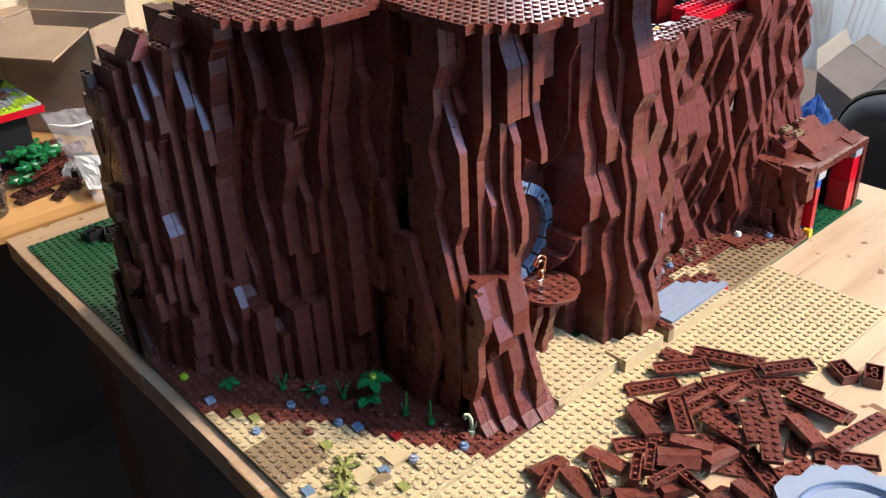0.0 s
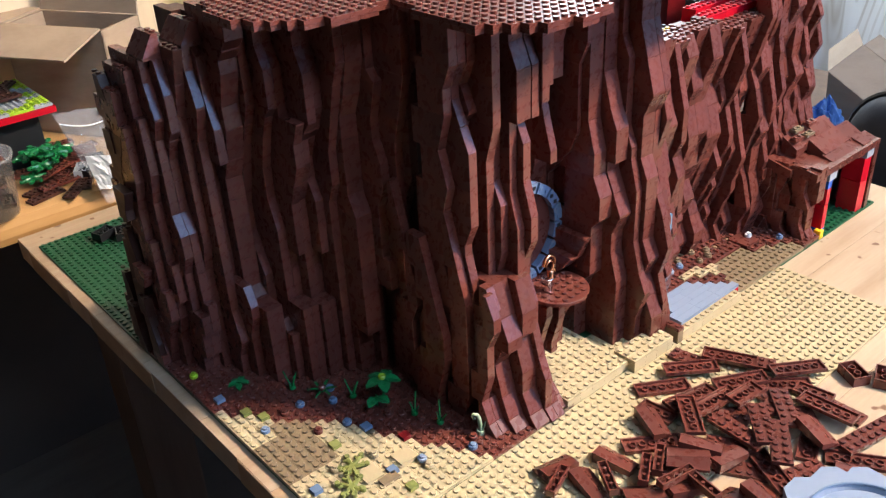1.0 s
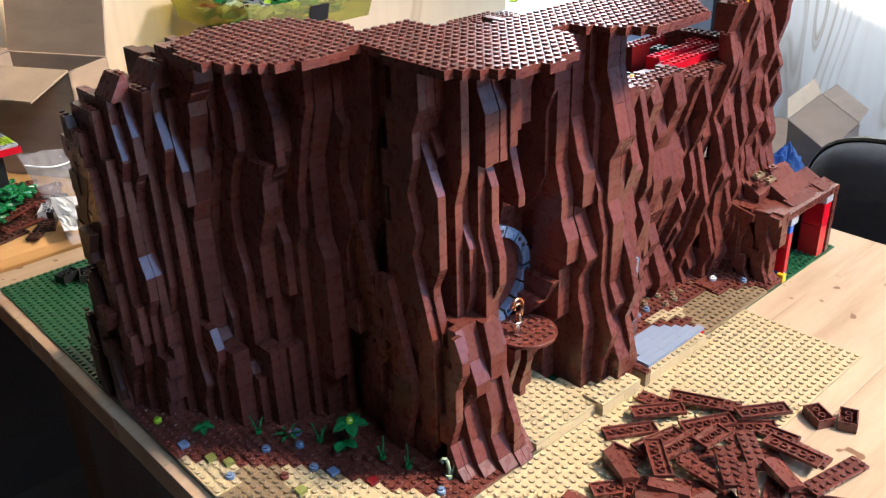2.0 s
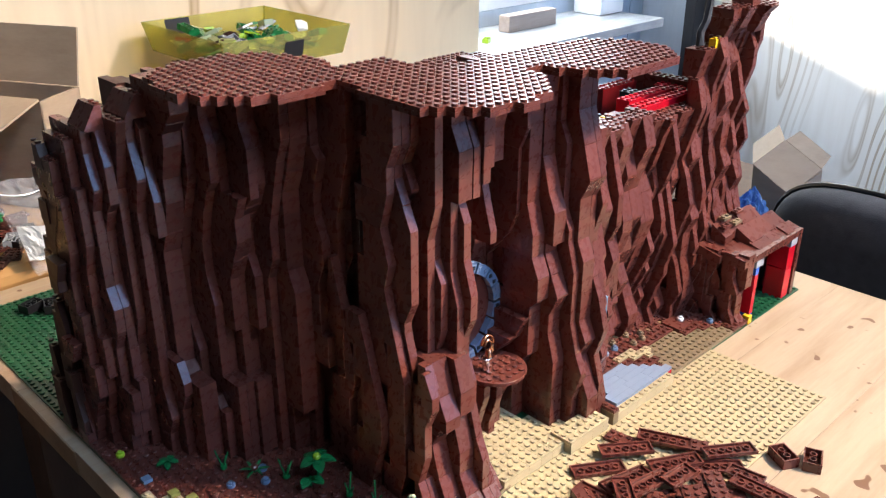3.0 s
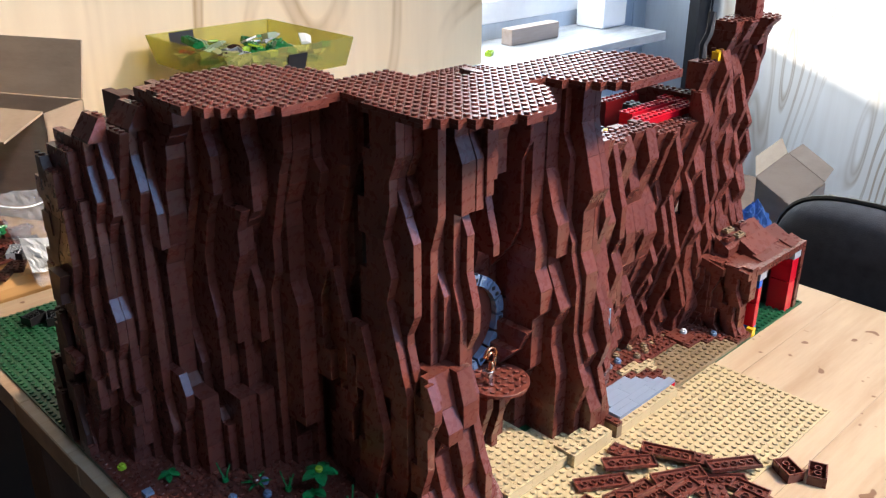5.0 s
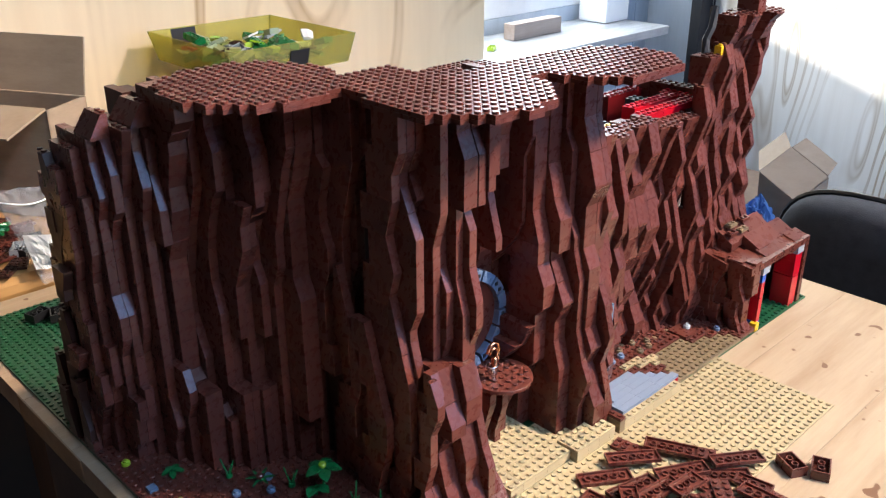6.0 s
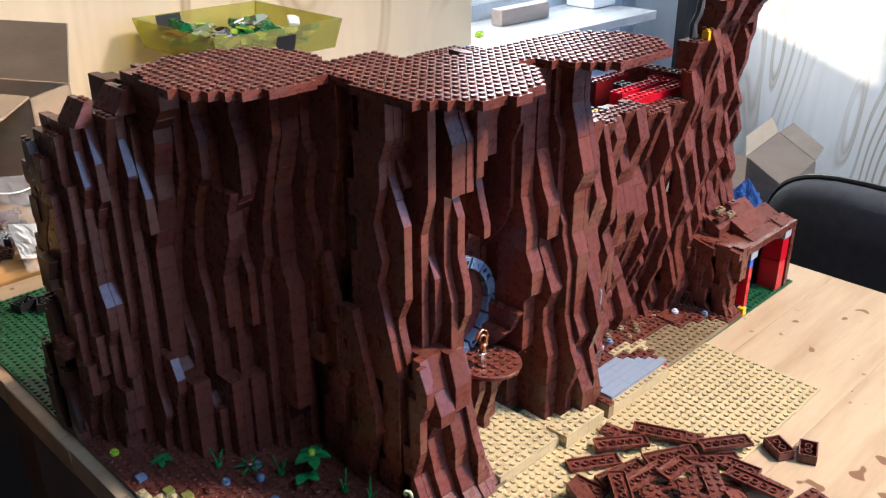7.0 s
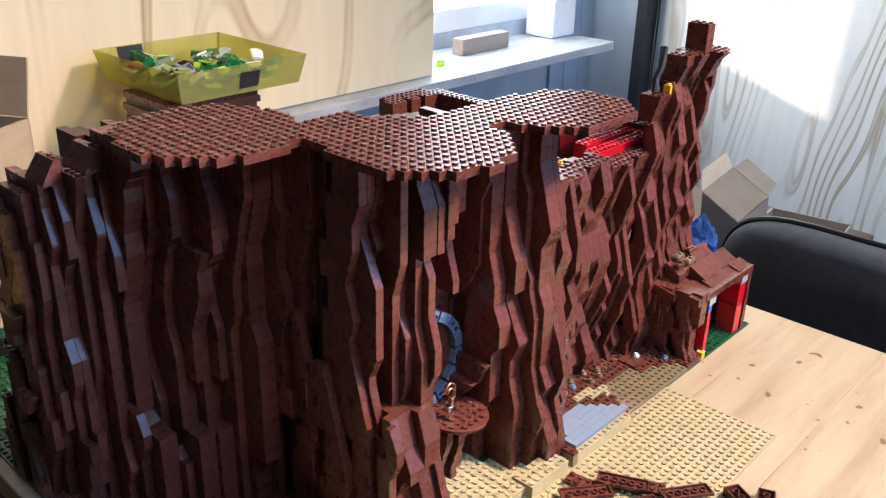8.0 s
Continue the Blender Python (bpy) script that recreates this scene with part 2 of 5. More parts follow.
def plate_mesh(nx, ny, material, h=PH, studs=True):
    """A plate of nx by ny studs, its corner at the origin, top at z = h."""
    key = ("plate", nx, ny, material.name, h, studs)
    if key not in CACHE:
        s = soup()
        e = 0.00006
        v, f = s
        k, c = 0, 0.00003
        X, Y = nx * P - e, ny * P - e
        v += [(e, e, 0), (X, e, 0), (X, Y, 0), (e, Y, 0), (e, e, h - c), (X, e, h - c), (X, Y, h - c), (e, Y, h - c),
              (e + c, e + c, h), (X - c, e + c, h), (X - c, Y - c, h), (e + c, Y - c, h)]
        f += [(3, 2, 1, 0), (8, 9, 10, 11)]
        for a in (0, 4):
            f += [(a + i, a + (i + 1) % 4, a + 4 + (i + 1) % 4, a + 4 + i) for i in range(4)]
        if studs:
            for i in range(nx):
                for j in range(ny):
                    add_stud(s, (i + 0.5) * P, (j + 0.5) * P, h)
        CACHE[key] = mesh_of("plate", *s, material)
    return CACHE[key]


def lay_plates(parent, cells, z, h=PH, longest=6, name="plate"):
    """Covers a dictionary of (i, j) -> material with plates two studs wide at most."""
    left = dict(cells)
    rnd = random.Random(5)
    for (i, j) in sorted(cells):
        if (i, j) not in left:
            continue
        mat = left[(i, j)]
        wx = 2 if left.get((i + 1, j)) is mat else 1
        along = rnd.choice((2, 3, 4, longest))
        n = 1
        while n < along and all(left.get((i + a, j + n)) is mat for a in range(wx)):
            n += 1
        for a in range(wx):
            for b in range(n):
                del left[(i + a, j + b)]
        put(name, plate_mesh(wx, n, mat, h), parent, (i * P, j * P, z))
# ---- the room ----


def wall_box(name, x0, y0, z0, x1, y1, z1, material, label, category="wall"):
    s = add_box(soup(), x0, y0, z0, x1, y1, z1)
    return tagged(put(name, mesh_of(name, *s, material)), label, category, kind="structure")


FZ, CZ = -0.74, 2.15
wall_box("floor", -2.2, -2.6, FZ - 0.05, 2.3, 1.6, FZ, FLOORM, "dark worn floor boards", "floor")
wall_box("ceiling", -2.2, -2.6, CZ, 2.3, 1.6, CZ + 0.05, DIM, "plain dim grey ceiling", "ceiling")
# unseen wall, kept dark so it throws little light on the cliff
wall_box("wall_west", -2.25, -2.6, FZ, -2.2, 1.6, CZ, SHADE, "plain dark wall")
wall_box("wall_south", -2.2, -2.65, FZ, 2.3, -2.6, CZ, DIM, "plain dim grey wall")
# back wall with the window opening
WX0, WX1, WZ0, WZ1, WY = 0.78, 1.88, 0.10, 1.20, 1.24
# the shade beside the window is put into this wall's colour
wall_box("wall_north", -2.2, WY, FZ, WX0, WY + 0.12, CZ, SHADE, "plain wall beside the window, darkened to stand for shade")
wall_box("wall_north_2", WX0, WY, FZ, WX1, WY + 0.12, WZ0, BOARDS, "grey boarded wall under the window")
wall_box("wall_north_3", WX0, WY, WZ1, WX1, WY + 0.12, CZ, PLASTER, "pale plaster wall over the window")
wall_box("wall_north_4", WX1, WY, FZ, 2.3, WY + 0.12, CZ, BOARDS, "grey-blue painted board wall beside the window")
for i in range(5):
    x = WX1 + 0.02 + i * 0.075
    b = slab("board", x, WY - 0.012, FZ, x + 0.072, WY - 0.001, CZ, BOARDS, 0.003, bpy.data.objects["wall_north_4"])
# right wall
RX = 2.12
wall_box("wall_east", RX, -2.6, FZ, RX + 0.12, 1.24, 0.45, BOARDS, "grey-blue boarded wall behind plywood")
wall_box("wall_east_2", RX, -2.6, 0.45, RX + 0.12, 1.24, CZ, PLASTER, "pale plaster wall over the boards")


def plywood_sheet(name, x0, y0, z0, x1, y1, z1, material, label):
    ob = slab(name, x0, y0, z0, x1, y1, z1, material, 0.0015)
    return tagged(ob, label, "plywood panel")


plywood_sheet("plywood_panel", -0.15, 1.035, 0.062, 1.155, 1.05, 1.5, PLY, "yellowish plywood panel with cathedral grain standing on the sill")
plywood_sheet("plywood_panel", RX - 0.022, -0.5, FZ, RX - 0.004, 1.055, 1.6, PLYW, "pale plywood panel in strong daylight on the wall")

# sill and window
sill = tagged(slab("window_sill", -0.32, 0.985, 0.036, 1.86, WY, 0.060, MARBLE, 0.003), "long pale veined stone window sill", "window sill", kind="structure")
win = thing("window_1", (WX0, WY, WZ0), "white painted window letting in bright daylight", "window", kind="structure")
for nm, a in (("window_frame", (0, 0.0, 0, WX1 - WX0, 0.05, 0.06)), ("window_frame", (0, 0, WZ1 - WZ0 - 0.05, WX1 - WX0, 0.05, WZ1 - WZ0)),
              ("window_frame", (0, 0.0, 0.06, 0.05, 0.05, WZ1 - WZ0 - 0.05)), ("window_frame", (WX1 - WX0 - 0.035, -0.01, 0.06, WX1 - WX0, 0.05, WZ1 - WZ0 - 0.05))):
    slab(nm, *a, PAINT, 0.004, win)
GLASS = clear("window_glass", (0.97, 0.98, 1.0), 0.02, 0.06)
for x0, x1 in ((0.05, WX1 - WX0 - 0.035),):
    g = slab("pane", x0, 0.022, 0.06, x1, 0.026, WZ1 - WZ0 - 0.05, GLASS, 0.0005, win)
    g.visible_shadow = False
for z0, z1, dx in ((0.0605, 0.168, 0.0), (0.170, 0.25, 0.008)):
    tagged(slab("window_block", 1.745 + dx, WY - 0.12, z0, 1.855, WY - 0.022, z1, PAINT, 0.008), "white block stacked in the window corner on the sill", "block", "blocks in the window corner")
tagged(slab("wood_block", 1.375, 1.135, 0.0605, 1.565, 1.172, 0.102, OFFCUT, 0.002), "short pale pinkish timber offcut lying on the sill", "wood block")
# snow-bright yard outside
yard = wall_box("backdrop", -3.0, 5.0, -4.0, 9.0, 5.05, 1.0, PAINT, "bright hazy daylight outside the window", "backdrop")
m, n, l, b = shader("bright_haze")
b.inputs["Base Color"].default_value = (0.7, 0.74, 0.78, 1)
b.inputs["Emission Color"].default_value, b.inputs["Emission Strength"].default_value = (0.90, 0.95, 1.0, 1), 4.0
yard.data.materials.clear()
yard.data.materials.append(m)
# dark upright rail and its cable at the corner
tagged(slab("dark_post", 2.025, 0.985, FZ, 2.088, 1.02, 1.5, MATTE, 0.003), "black upright rail in the corner of the room", "post")

# ---- table and bench ----
table = thing("work_table", (0, 0, 0), "pale pine work table with knotty planks", "table")
TX0, TX1 = -0.1395, 0.69
edges = [-1.05, -0.92, -0.79, -0.66, -0.53, -0.40, -0.275, -0.15, -0.03, 0.098, 0.215, 0.33, 0.445, 0.56, 0.683]
for k in range(len(edges) - 1):
    shift = 0.008 if edges[k + 1] < 0.1 else 0.0
    slab("plank", TX0 + shift, edges[k] + 0.0001, -0.027, TX1, edges[k + 1] - 0.0001, 0.0, PINE, 0.0005, table)
for x, y in ((-0.06, 0.60), (-0.06, 0.02), (0.62, 0.60), (0.62, -0.98)):
    slab("leg", x - 0.035, y - 0.035, FZ, x + 0.035, y + 0.035, -0.0275, DARKWOOD, 0.004, table)
# edge blocks in the darkened tone of the unlit side
for k, y in enumerate((-0.93, -0.71, -0.47, -0.22, 0.06, 0.31, 0.52)):
    slab("edge_block", TX0 - 0.0012 + (0.008 if y < 0.05 else 0), y, -0.0265, TX0 + 0.02, y + (0.12, 0.09, 0.15)[k % 3], -0.0005, ENDG, 0.0012, table)
slab("apron", TX0 + 0.05, -1.0, -0.11, TX0 + 0.075, 0.65, -0.0275, DARKWOOD, 0.003, table)
bench = thing("bench", (0, 0, 0), "orange wooden bench with a rounded front edge behind the table", "bench")
slab("bench_top", -0.36, 0.69, -0.012, 0.95, 0.98, 0.026, BENCH, 0.013, bench)
for x in (-0.32, 0.85):
    slab("leg", x, 0.74, FZ, x + 0.06, 0.92, -0.0125, DARKWOOD, 0.004, bench)

# ---- toy model: base plates ----


def stud_field(parent, x0, y0, nx, ny, h, material, single, keep=lambda i, j: True):
    """A thin base plate: the sheet, the nearest studs one by one, the rest of the studs in one mesh."""
    put("sheet", mesh_of("sheet", *add_box(soup(), x0 * P, y0 * P, 0, (x0 + nx) * P, (y0 + ny) * P, h), material), parent)
    one, rest = mesh_of("stud", *add_stud(soup(), 0, 0, 0), material), soup()
    for i in range(x0, x0 + nx):
        for j in range(y0, y0 + ny):
            if single(i, j):
                put("stud", one, parent, ((i + 0.5) * P, (j + 0.5) * P, h))
            elif keep(i, j):
                add_stud(rest, (i + 0.5) * P, (j + 0.5) * P, h)
    tagged(put("stud_rest", mesh_of("stud_rest", *rest, material), parent), kind="stuff")


tan_base = thing("tan_baseplate", (0, 0, 0.0002), "tan studded toy base plate lying on the pine table", "toy baseplate")
stud_field(tan_base, -22, -16, 76, 16, 0.0018, TAN, lambda i, j: -2 <= i < 24 and j >= -11)
green_base = thing("green_baseplate", (0, 0, 0.0002), "green studded toy base plate under the toy cliff", "toy baseplate")
stud_field(green_base, -16, 0, 96, 80, 0.0020, GREENB, lambda i, j: i < -8 and 44 < j < 80,
           lambda i, j: (i < 4 and j > 38) or (i > 60 and j < 14) or j > 70)

cliff = thing("toy_cliff", (0, 0, 0), "tall rocky cliff built of reddish brown toy slope bricks", "toy brick model")


def lerp_rows(rows, x):
    if x <= rows[0][0]:
        return rows[0][1]
    for (a, ya), (b, yb) in zip(rows, rows[1:]):
        if x <= b:
            return ya + (yb - ya) * (x - a) / (b - a)
    return rows[-1][1]


# ---- ground of the model ----
ground = new("terrain")
ground.parent = cliff
tagged(ground, "studded ground of tan, dark tan and brown plates")
edge_rows = [(-16, 26), (-13, 22), (-10, 18), (-8, 16), (-6, 13), (-4, 9), (-2, 5), (0, 1.5), (1, 0), (2, 0)]
cells = {}
for i in range(-16, 13):
    for j in range(0, 48):
        lim = lerp_rows(edge_rows, i + 0.5)
        back = lerp_rows(((-16, 47), (-13, 40), (-6, 30), (2, 24), (4, 22), (5, 4), (12, 3)), i)
        if j > back or (i < -15 and j > 44):
            continue
        if j < lim:
            mat = TAN
            if i < -10 + (j > 15) * 2 and 11 + (i > -11) <= j < 18 + (i > -14) * 2 and i + 0.4 * j < -3:
                mat = DTAN
            if lim - j < 1.6 and -9 < i < -3 and (i * 7 + j * 3) % 3 == 0:
                mat = DTAN
        else:
            mat = BROWN
        cells[(i, j)] = mat
lay_plates(ground, cells, TZ - PH, longest=4)

# ---- slope brick pieces ----
BACK = 6


def piece_mesh(kind, h, w, material=BROWN, deep=BACK):
    """kind: b straight, s leans back one stud, S two, i leans out one stud; h bricks high, w studs wide."""
    key = (kind, h, w, material.name, deep)
    if key in CACHE:
        return CACHE[key]
    g, c, lip = 0.00005, 0.00028, 0.0012
    H, W, back = h * BH - g, w * P - g, deep * P
    lean = {"b": 0.0, "s": P, "S": 2 * P, "i": -P}[kind]
    if kind in "sS":
        prof = [(0, g), (0, lip), (lean, H), (back, H), (back, g)]
    elif kind == "i":
        prof = [(0, g), (lean, H - lip), (lean, H), (back, H), (back, g)]
    else:
        prof = [(0, g), (0, H * 0.5), (0, H), (back, H), (back, g)]
    v, f = [], []
    for x, inset in ((g, c), (g + c, 0), (W - c, 0), (W, c)):
        v += [(x, y + (inset if k < 3 else 0), z) for k, (y, z) in enumerate(prof)]
    n = len(prof)
    for a in range(3):
        f += [(a * n + k, (a + 1) * n + k, (a + 1) * n + (k + 1) % n, a * n + (k + 1) % n) for k in range(n)]
    f += [tuple(range(n)), tuple(3 * n + k for k in reversed(range(n)))]
    CACHE[key] = mesh_of("slope_brick" if kind != "b" else "brick", v, f, material)
    return CACHE[key]


wobble = random.Random(11)


def column(parent, x, w, y, code, z0=0, material=BROWN, studs=False, deep=BACK):
    """Stacks pieces upwards from z0 bricks over the ground; y: the front in studs. Code: b3 s3 i2 s1 ..., o2 and r2 step out or back, d: dark red piece."""
    z = TZ + z0 * BH
    for word in code.split():
        kind, h = word[0], int(word[1:].rstrip("dk"))
        if kind in "or":
            y += h if kind == "r" else -h
            continue
        mat = DRED if word.endswith("d") else DARKB if word.endswith("k") else material
        ob = put("brick" if kind == "b" else "slope_brick", piece_mesh(kind, h, w, mat, deep), parent)
        ob.matrix_basis = pose(x * P, y * P + wobble.uniform(-1, 1) * 0.00006, z, wobble.uniform(-0.35, 0.35), 0, wobble.uniform(-0.35, 0.35))
        z += h * BH
        y += {"s": 1, "S": 2, "i": -1, "b": 0}[kind]
    if studs:
        s = soup()
        for a in range(w):
            for b in range(min(3, deep)):
                add_stud(s, (x + a + 0.5) * P, (y + b + 0.5) * P, z)
        put("stud_cap", mesh_of("stud_cap", *s, material), parent)
    return z, y


def filler(rnd, n, dy, pairs):
    """A stack n bricks high whose front moves by exactly dy studs (+ back, - out), with some in-and-out pairs."""
    leans = (["s"] * dy if dy > 0 else ["i"] * -dy) + ["s", "i"] * pairs
    while len(leans) > n:
        leans = leans[:-2] if len(leans) - 2 >= abs(dy) else leans[:n]
    order, off, pool = [], 0, {"s": leans.count("s"), "i": leans.count("i")}
    for k in range(len(leans)):
        due = dy * k / len(leans)
        kind = "i" if off > due + 0.7 else "s" if off < due - 0.7 else rnd.choice("si")
        if not pool[kind]:
            kind = "s" if kind == "i" else "i"
        pool[kind] -= 1
        off += 1 if kind == "s" else -1
        order.append(kind)
    words, left = [], n
    for k, kind in enumerate(order):
        room = left - (len(order) - k - 1)
        h = max(1, min(rnd.choice((3, 3, 3, 2)), room, max(1, left // (len(order) - k))))
        words.append(f"{kind}{h}")
        left -= h
    while left > 0:
        h = min(left, rnd.choice((1, 2, 2, 3, 3)))
        words.insert(rnd.randint(0, len(words)), f"b{h}")
        left -= h
    return " ".join(words)


def section(name, label):
    ob = new(name)
    ob.parent = cliff
    return tagged(ob, label)


def rock_face(sec, x0, x1, foot, head, bricks, seed, pairs=4, widths=(1, 1, 1, 2), studs=False, jitter=1.0, skip=(), deep=BACK):
    """Columns side by side along x; foot and head: where the front stands at the bottom and at the top."""
    rnd = random.Random(seed)
    x = x0
    while x < x1:
        if x in skip:
            x += 1
            continue
        w = min(rnd.choice(widths), x1 - x)
        while w > 1 and any(x + a in skip for a in range(1, w)):
            w -= 1
        yb = round(lerp_rows(foot, x + w / 2) + rnd.uniform(-jitter, jitter))
        yt = round(lerp_rows(head, x + w / 2) + rnd.uniform(-jitter, jitter))
        n = round(lerp_rows(bricks, x + w / 2))
        column(sec, x, w, yb, filler(rnd, n, yt - yb, pairs), 0, studs=studs, deep=deep)
        x += w


# left cliff: straight runs, a few kinks and the slopes that catch the window
left_face = section("left_cliff_face", "shaded cliff face of stacked slope bricks")
column(left_face, -15, 1, 38.0, "i3 i2 i1 b3 r1 b3 b2 r1 b3 i3 b3 b2 r1 b3", 0, deep=3, studs=True)
column(left_face, -14, 1, 36.0, "b3 i3 b2 o1 b2 b2 r1 b3 b3 i3 b3 b2 r1 b2 b2", 0, deep=5, studs=True)
column(left_face, -13, 1, 33.3, "b2 o1 b3 o1 b2 r2 b2 b2 i2 b2 s2 b3 b2 b2 i2 s3 b2", 0, deep=7, studs=True)
column(left_face, -12, 1, 33.3, "b2 o1 b3 o1 b3 r1 b3 b2 b2 s2 b3 b2 i2 i1 b3 s3", 0, deep=7, studs=True)
column(left_face, -11, 1, 32.5, "b3 b3 b2 b2 b1 i3 b3 b3 b3 b3 i3 i3", 0, deep=7, studs=True)
column(left_face, -10, 1, 30.0, "b2 i2 s3 b3 b3 b3 b3 b3 b2 i3 s3 b2", 0, deep=7, studs=True)
column(left_face, -9, 1, 28.2, "b3 b2 i2 b1 s2 r3 b3 b3 b3 b3 o3 b3 s3 b3 s1", 0, deep=7, studs=True)
column(left_face, -8, 2, 25.7, "b3 b3 b2 r3 s1 b3 b3 b3 b2 i2 i3 b2 i3 b1 i1 i1 b2", 0, deep=7)
column(left_face, -6, 1, 24.5, "b3 b2 r1 s1 r2 b2 b2 s2 s2 b3 i3 i3 i2 i2 b3 b3 b2", 0, deep=7)
column(left_face, -5, 1, 23.0, "b3 b3 b2 r3 b3 b2 b2 s3 b3 i3 i2 i1 b3 s2 b3", 0, deep=7)
column(left_face, -4, 1, 23.0, "b3 b3 b2 r3 b3 b2 o2 b3 b2 i2 i2 b2 i2 r3 b2 b2 s2 b3", 0, deep=7)
column(left_face, -3, 1, 22.4, "b3 b3 b2 r2 b3 b3 b2 b2 i2 i2 b2 i1 i1 b2 b2 s2 b3", 0, deep=7)
column(left_face, -2, 1, 22.6, "b3 b3 b2 r2 b3 b2 o2 b3 b2 s2 b2 i2 i1 i2 b3 s2 b3", 0, deep=7)
column(left_face, -1, 1, 21.6, "b3 b3 b3 b3 b3 b3 i2 b3 i3 i3 i2 b2 b2", 0, deep=7)
column(left_face, 0, 2, 20.5, "b3 b2 o2 b3 b3 b3 b3 s2 b3 b2 b2 i2 i3 b2 b2", 0, deep=7)
column(left_face, 2, 1, 19.2, "b3 b3 b2 b2 o3 b3 r1 b3 b2 i2 b2 s2 b2 i3 s1 b3 b2", 0, deep=7)


def corner_cap(parent, x0, x1, y0, y1, z0, z1):
    """A block whose side towards the table edge leans in by one stud; z in bricks."""
    za, zb, g = TZ + z0 * BH, TZ + z1 * BH, 0.0001
    v = [(x0 * P, y0 * P, za), (x1 * P, y0 * P, za), (x1 * P, y1 * P, za), (x0 * P, y1 * P, za),
         ((x0 + 1.4) * P, (y0 + 0.3) * P, zb), (x1 * P, (y0 + 0.3) * P, zb), (x1 * P, y1 * P, zb), ((x0 + 1.4) * P, y1 * P, zb),
         (x0 * P, y0 * P, za + 0.002), (x1 * P, y0 * P, za + 0.5 * BH), (x1 * P, y1 * P, za + 0.002), (x0 * P, y1 * P, za + 0.002)]
    f = [(3, 2, 1, 0), (0, 1, 9, 8), (1, 2, 10, 9), (2, 3, 11, 10), (3, 0, 8, 11), (8, 9, 5, 4), (9, 10, 6, 5), (10, 11, 7, 6), (11, 8, 4, 7), (4, 5, 6, 7)]
    put("corner_slope", mesh_of("corner_slope", v, f, BROWN), parent)
    s = soup()
    for k in range(int(x1 - x0 - 1)):
        for j in range(2):
            add_stud(s, (x0 + 1.9 + k) * P, (y0 + 1.0 + j) * P, zb + g)
    put("stud_cap", mesh_of("stud_cap", *s, BROWN), parent)


corner_cap(left_face, -12.9, -10.9, 32.2, 36, 31, 32.9)
corner_cap(left_face, -10.1, -7.9, 29.4, 34, 32, 33.8)
# ragged end towards the table edge
for x, y, code in ((-15.5, 40, "b3 s2 i3 b3 s3"), (-15, 42.5, "s2 b3 i2 b3 s2"), (-16, 38.5, "b2 s3 b2"), (-15.6, 45, "b3 i2 s3"), (-16.2, 42, "s3 b2")):
    column(left_face, x, 1, y, code, 0, DARKB, deep=2, studs=True)
rnd = random.Random(19)
for k in range(8):
    y, z, top = 38.6 + 1.3 * k, 0, 28 - 2 * k - k % 2 * 2
    while z < top:
        code = rnd.choice(("b2", "s3", "i2", "b1 i2", "s2", "b1", "s1 i2"))
        n = sum(int(word[1:]) for word in code.split())
        column(left_face, -15.2 + 0.5 * k + rnd.uniform(-0.9, 0.9), 1, y + rnd.choice((0, 0.5, -0.6)), code, z, BROWN if rnd.random() < 0.5 else DARKB, deep=2, studs=z + n >= top)
        z += n
# the flank that runs forwards to the pillar: short stacks set in and out of line
flank = section("left_cliff_flank", "dark flank of slope bricks with a few dark red ones")
column(flank, 3, 1, 13.0, "b3 i3 i3 s1 r3 b3 b3 b3 b3 b2 i3 i3 b3 b2", 0, deep=5)
column(flank, 4, 1, 16.0, "b3 b3 b3 b3 b3 b2 i2 i2 b3 b2 b2 i2 i1 b2 b2", 0, deep=5)
column(flank, 2, 1, 10.0, "i3 i3 b2 s3 s3 s3", 0, deep=3)
column(flank, 2, 1, 13.0, "b3 i2 b2 s3 s3 s3", 5, deep=1.5)
column(flank, 3, 1, 9.5, "b3 b3 r1 b3 b2 o3 b1 s3 b2 b2 i3 s3 i3 b2 i2 b3", 0, deep=3.5)
column(flank, 3, 1, 6.6, "i3 b3 b3 b3 s3 s3 s3", 0, deep=2.4)
column(flank, 4, 1, 6.5, "b3 b3 b3 i3 b1 s3 b1 i2 b3 b3 s2 s2 b1 i2 b3", 0, deep=4)
column(flank, 5, 1, 7.4, "b3 b3 b3 i2 s3 b1 s3 b2 i3 s2 i2 i1 s2 i2 b3", 0, deep=4)
# corner and front pillar
pillar = section("front_pillar", "jutting cliff pillar of slope bricks")
column(pillar, 3, 1, 1.7, "s1 s2 i3 b3 i2 b1 s2", 0, deep=1.5)
column(pillar, 4, 1, 1.7, "s1 s2 r1 b2 b2 i2 b2 i1 s2", 0, deep=2)
column(pillar, 5, 2, 0.8, "s1 s2 s3 i2 o1 b1 s2 s3", 0, deep=4)
column(pillar, 7, 2, -0.2, "s1 s2 b2 s3 i1 b2 s3", 0, deep=5)
column(pillar, 9, 1, -0.5, "s1 b3 s2 s3 b2 s2", 0, deep=5)
column(pillar, 10, 1, -0.5, "s1 s2 s2 s2 s2 s2 s2 s3 b1 s3 b3 b2 b2 o5 b2 b2 s2 b2", 0, deep=5)
column(pillar, 6, 1, 5.4, "b3 b3 b2 b2 i3 b3 b3 b2", 14, deep=5)
column(pillar, 7, 1, 5.6, "i3 b2 b2 s2 b3 b3 b3 b2 b2", 13, deep=5)
column(pillar, 8, 1, 3.4, "b3 b2 s3 b3 b3 o1 b2 b2 s2 b2", 13, deep=5)
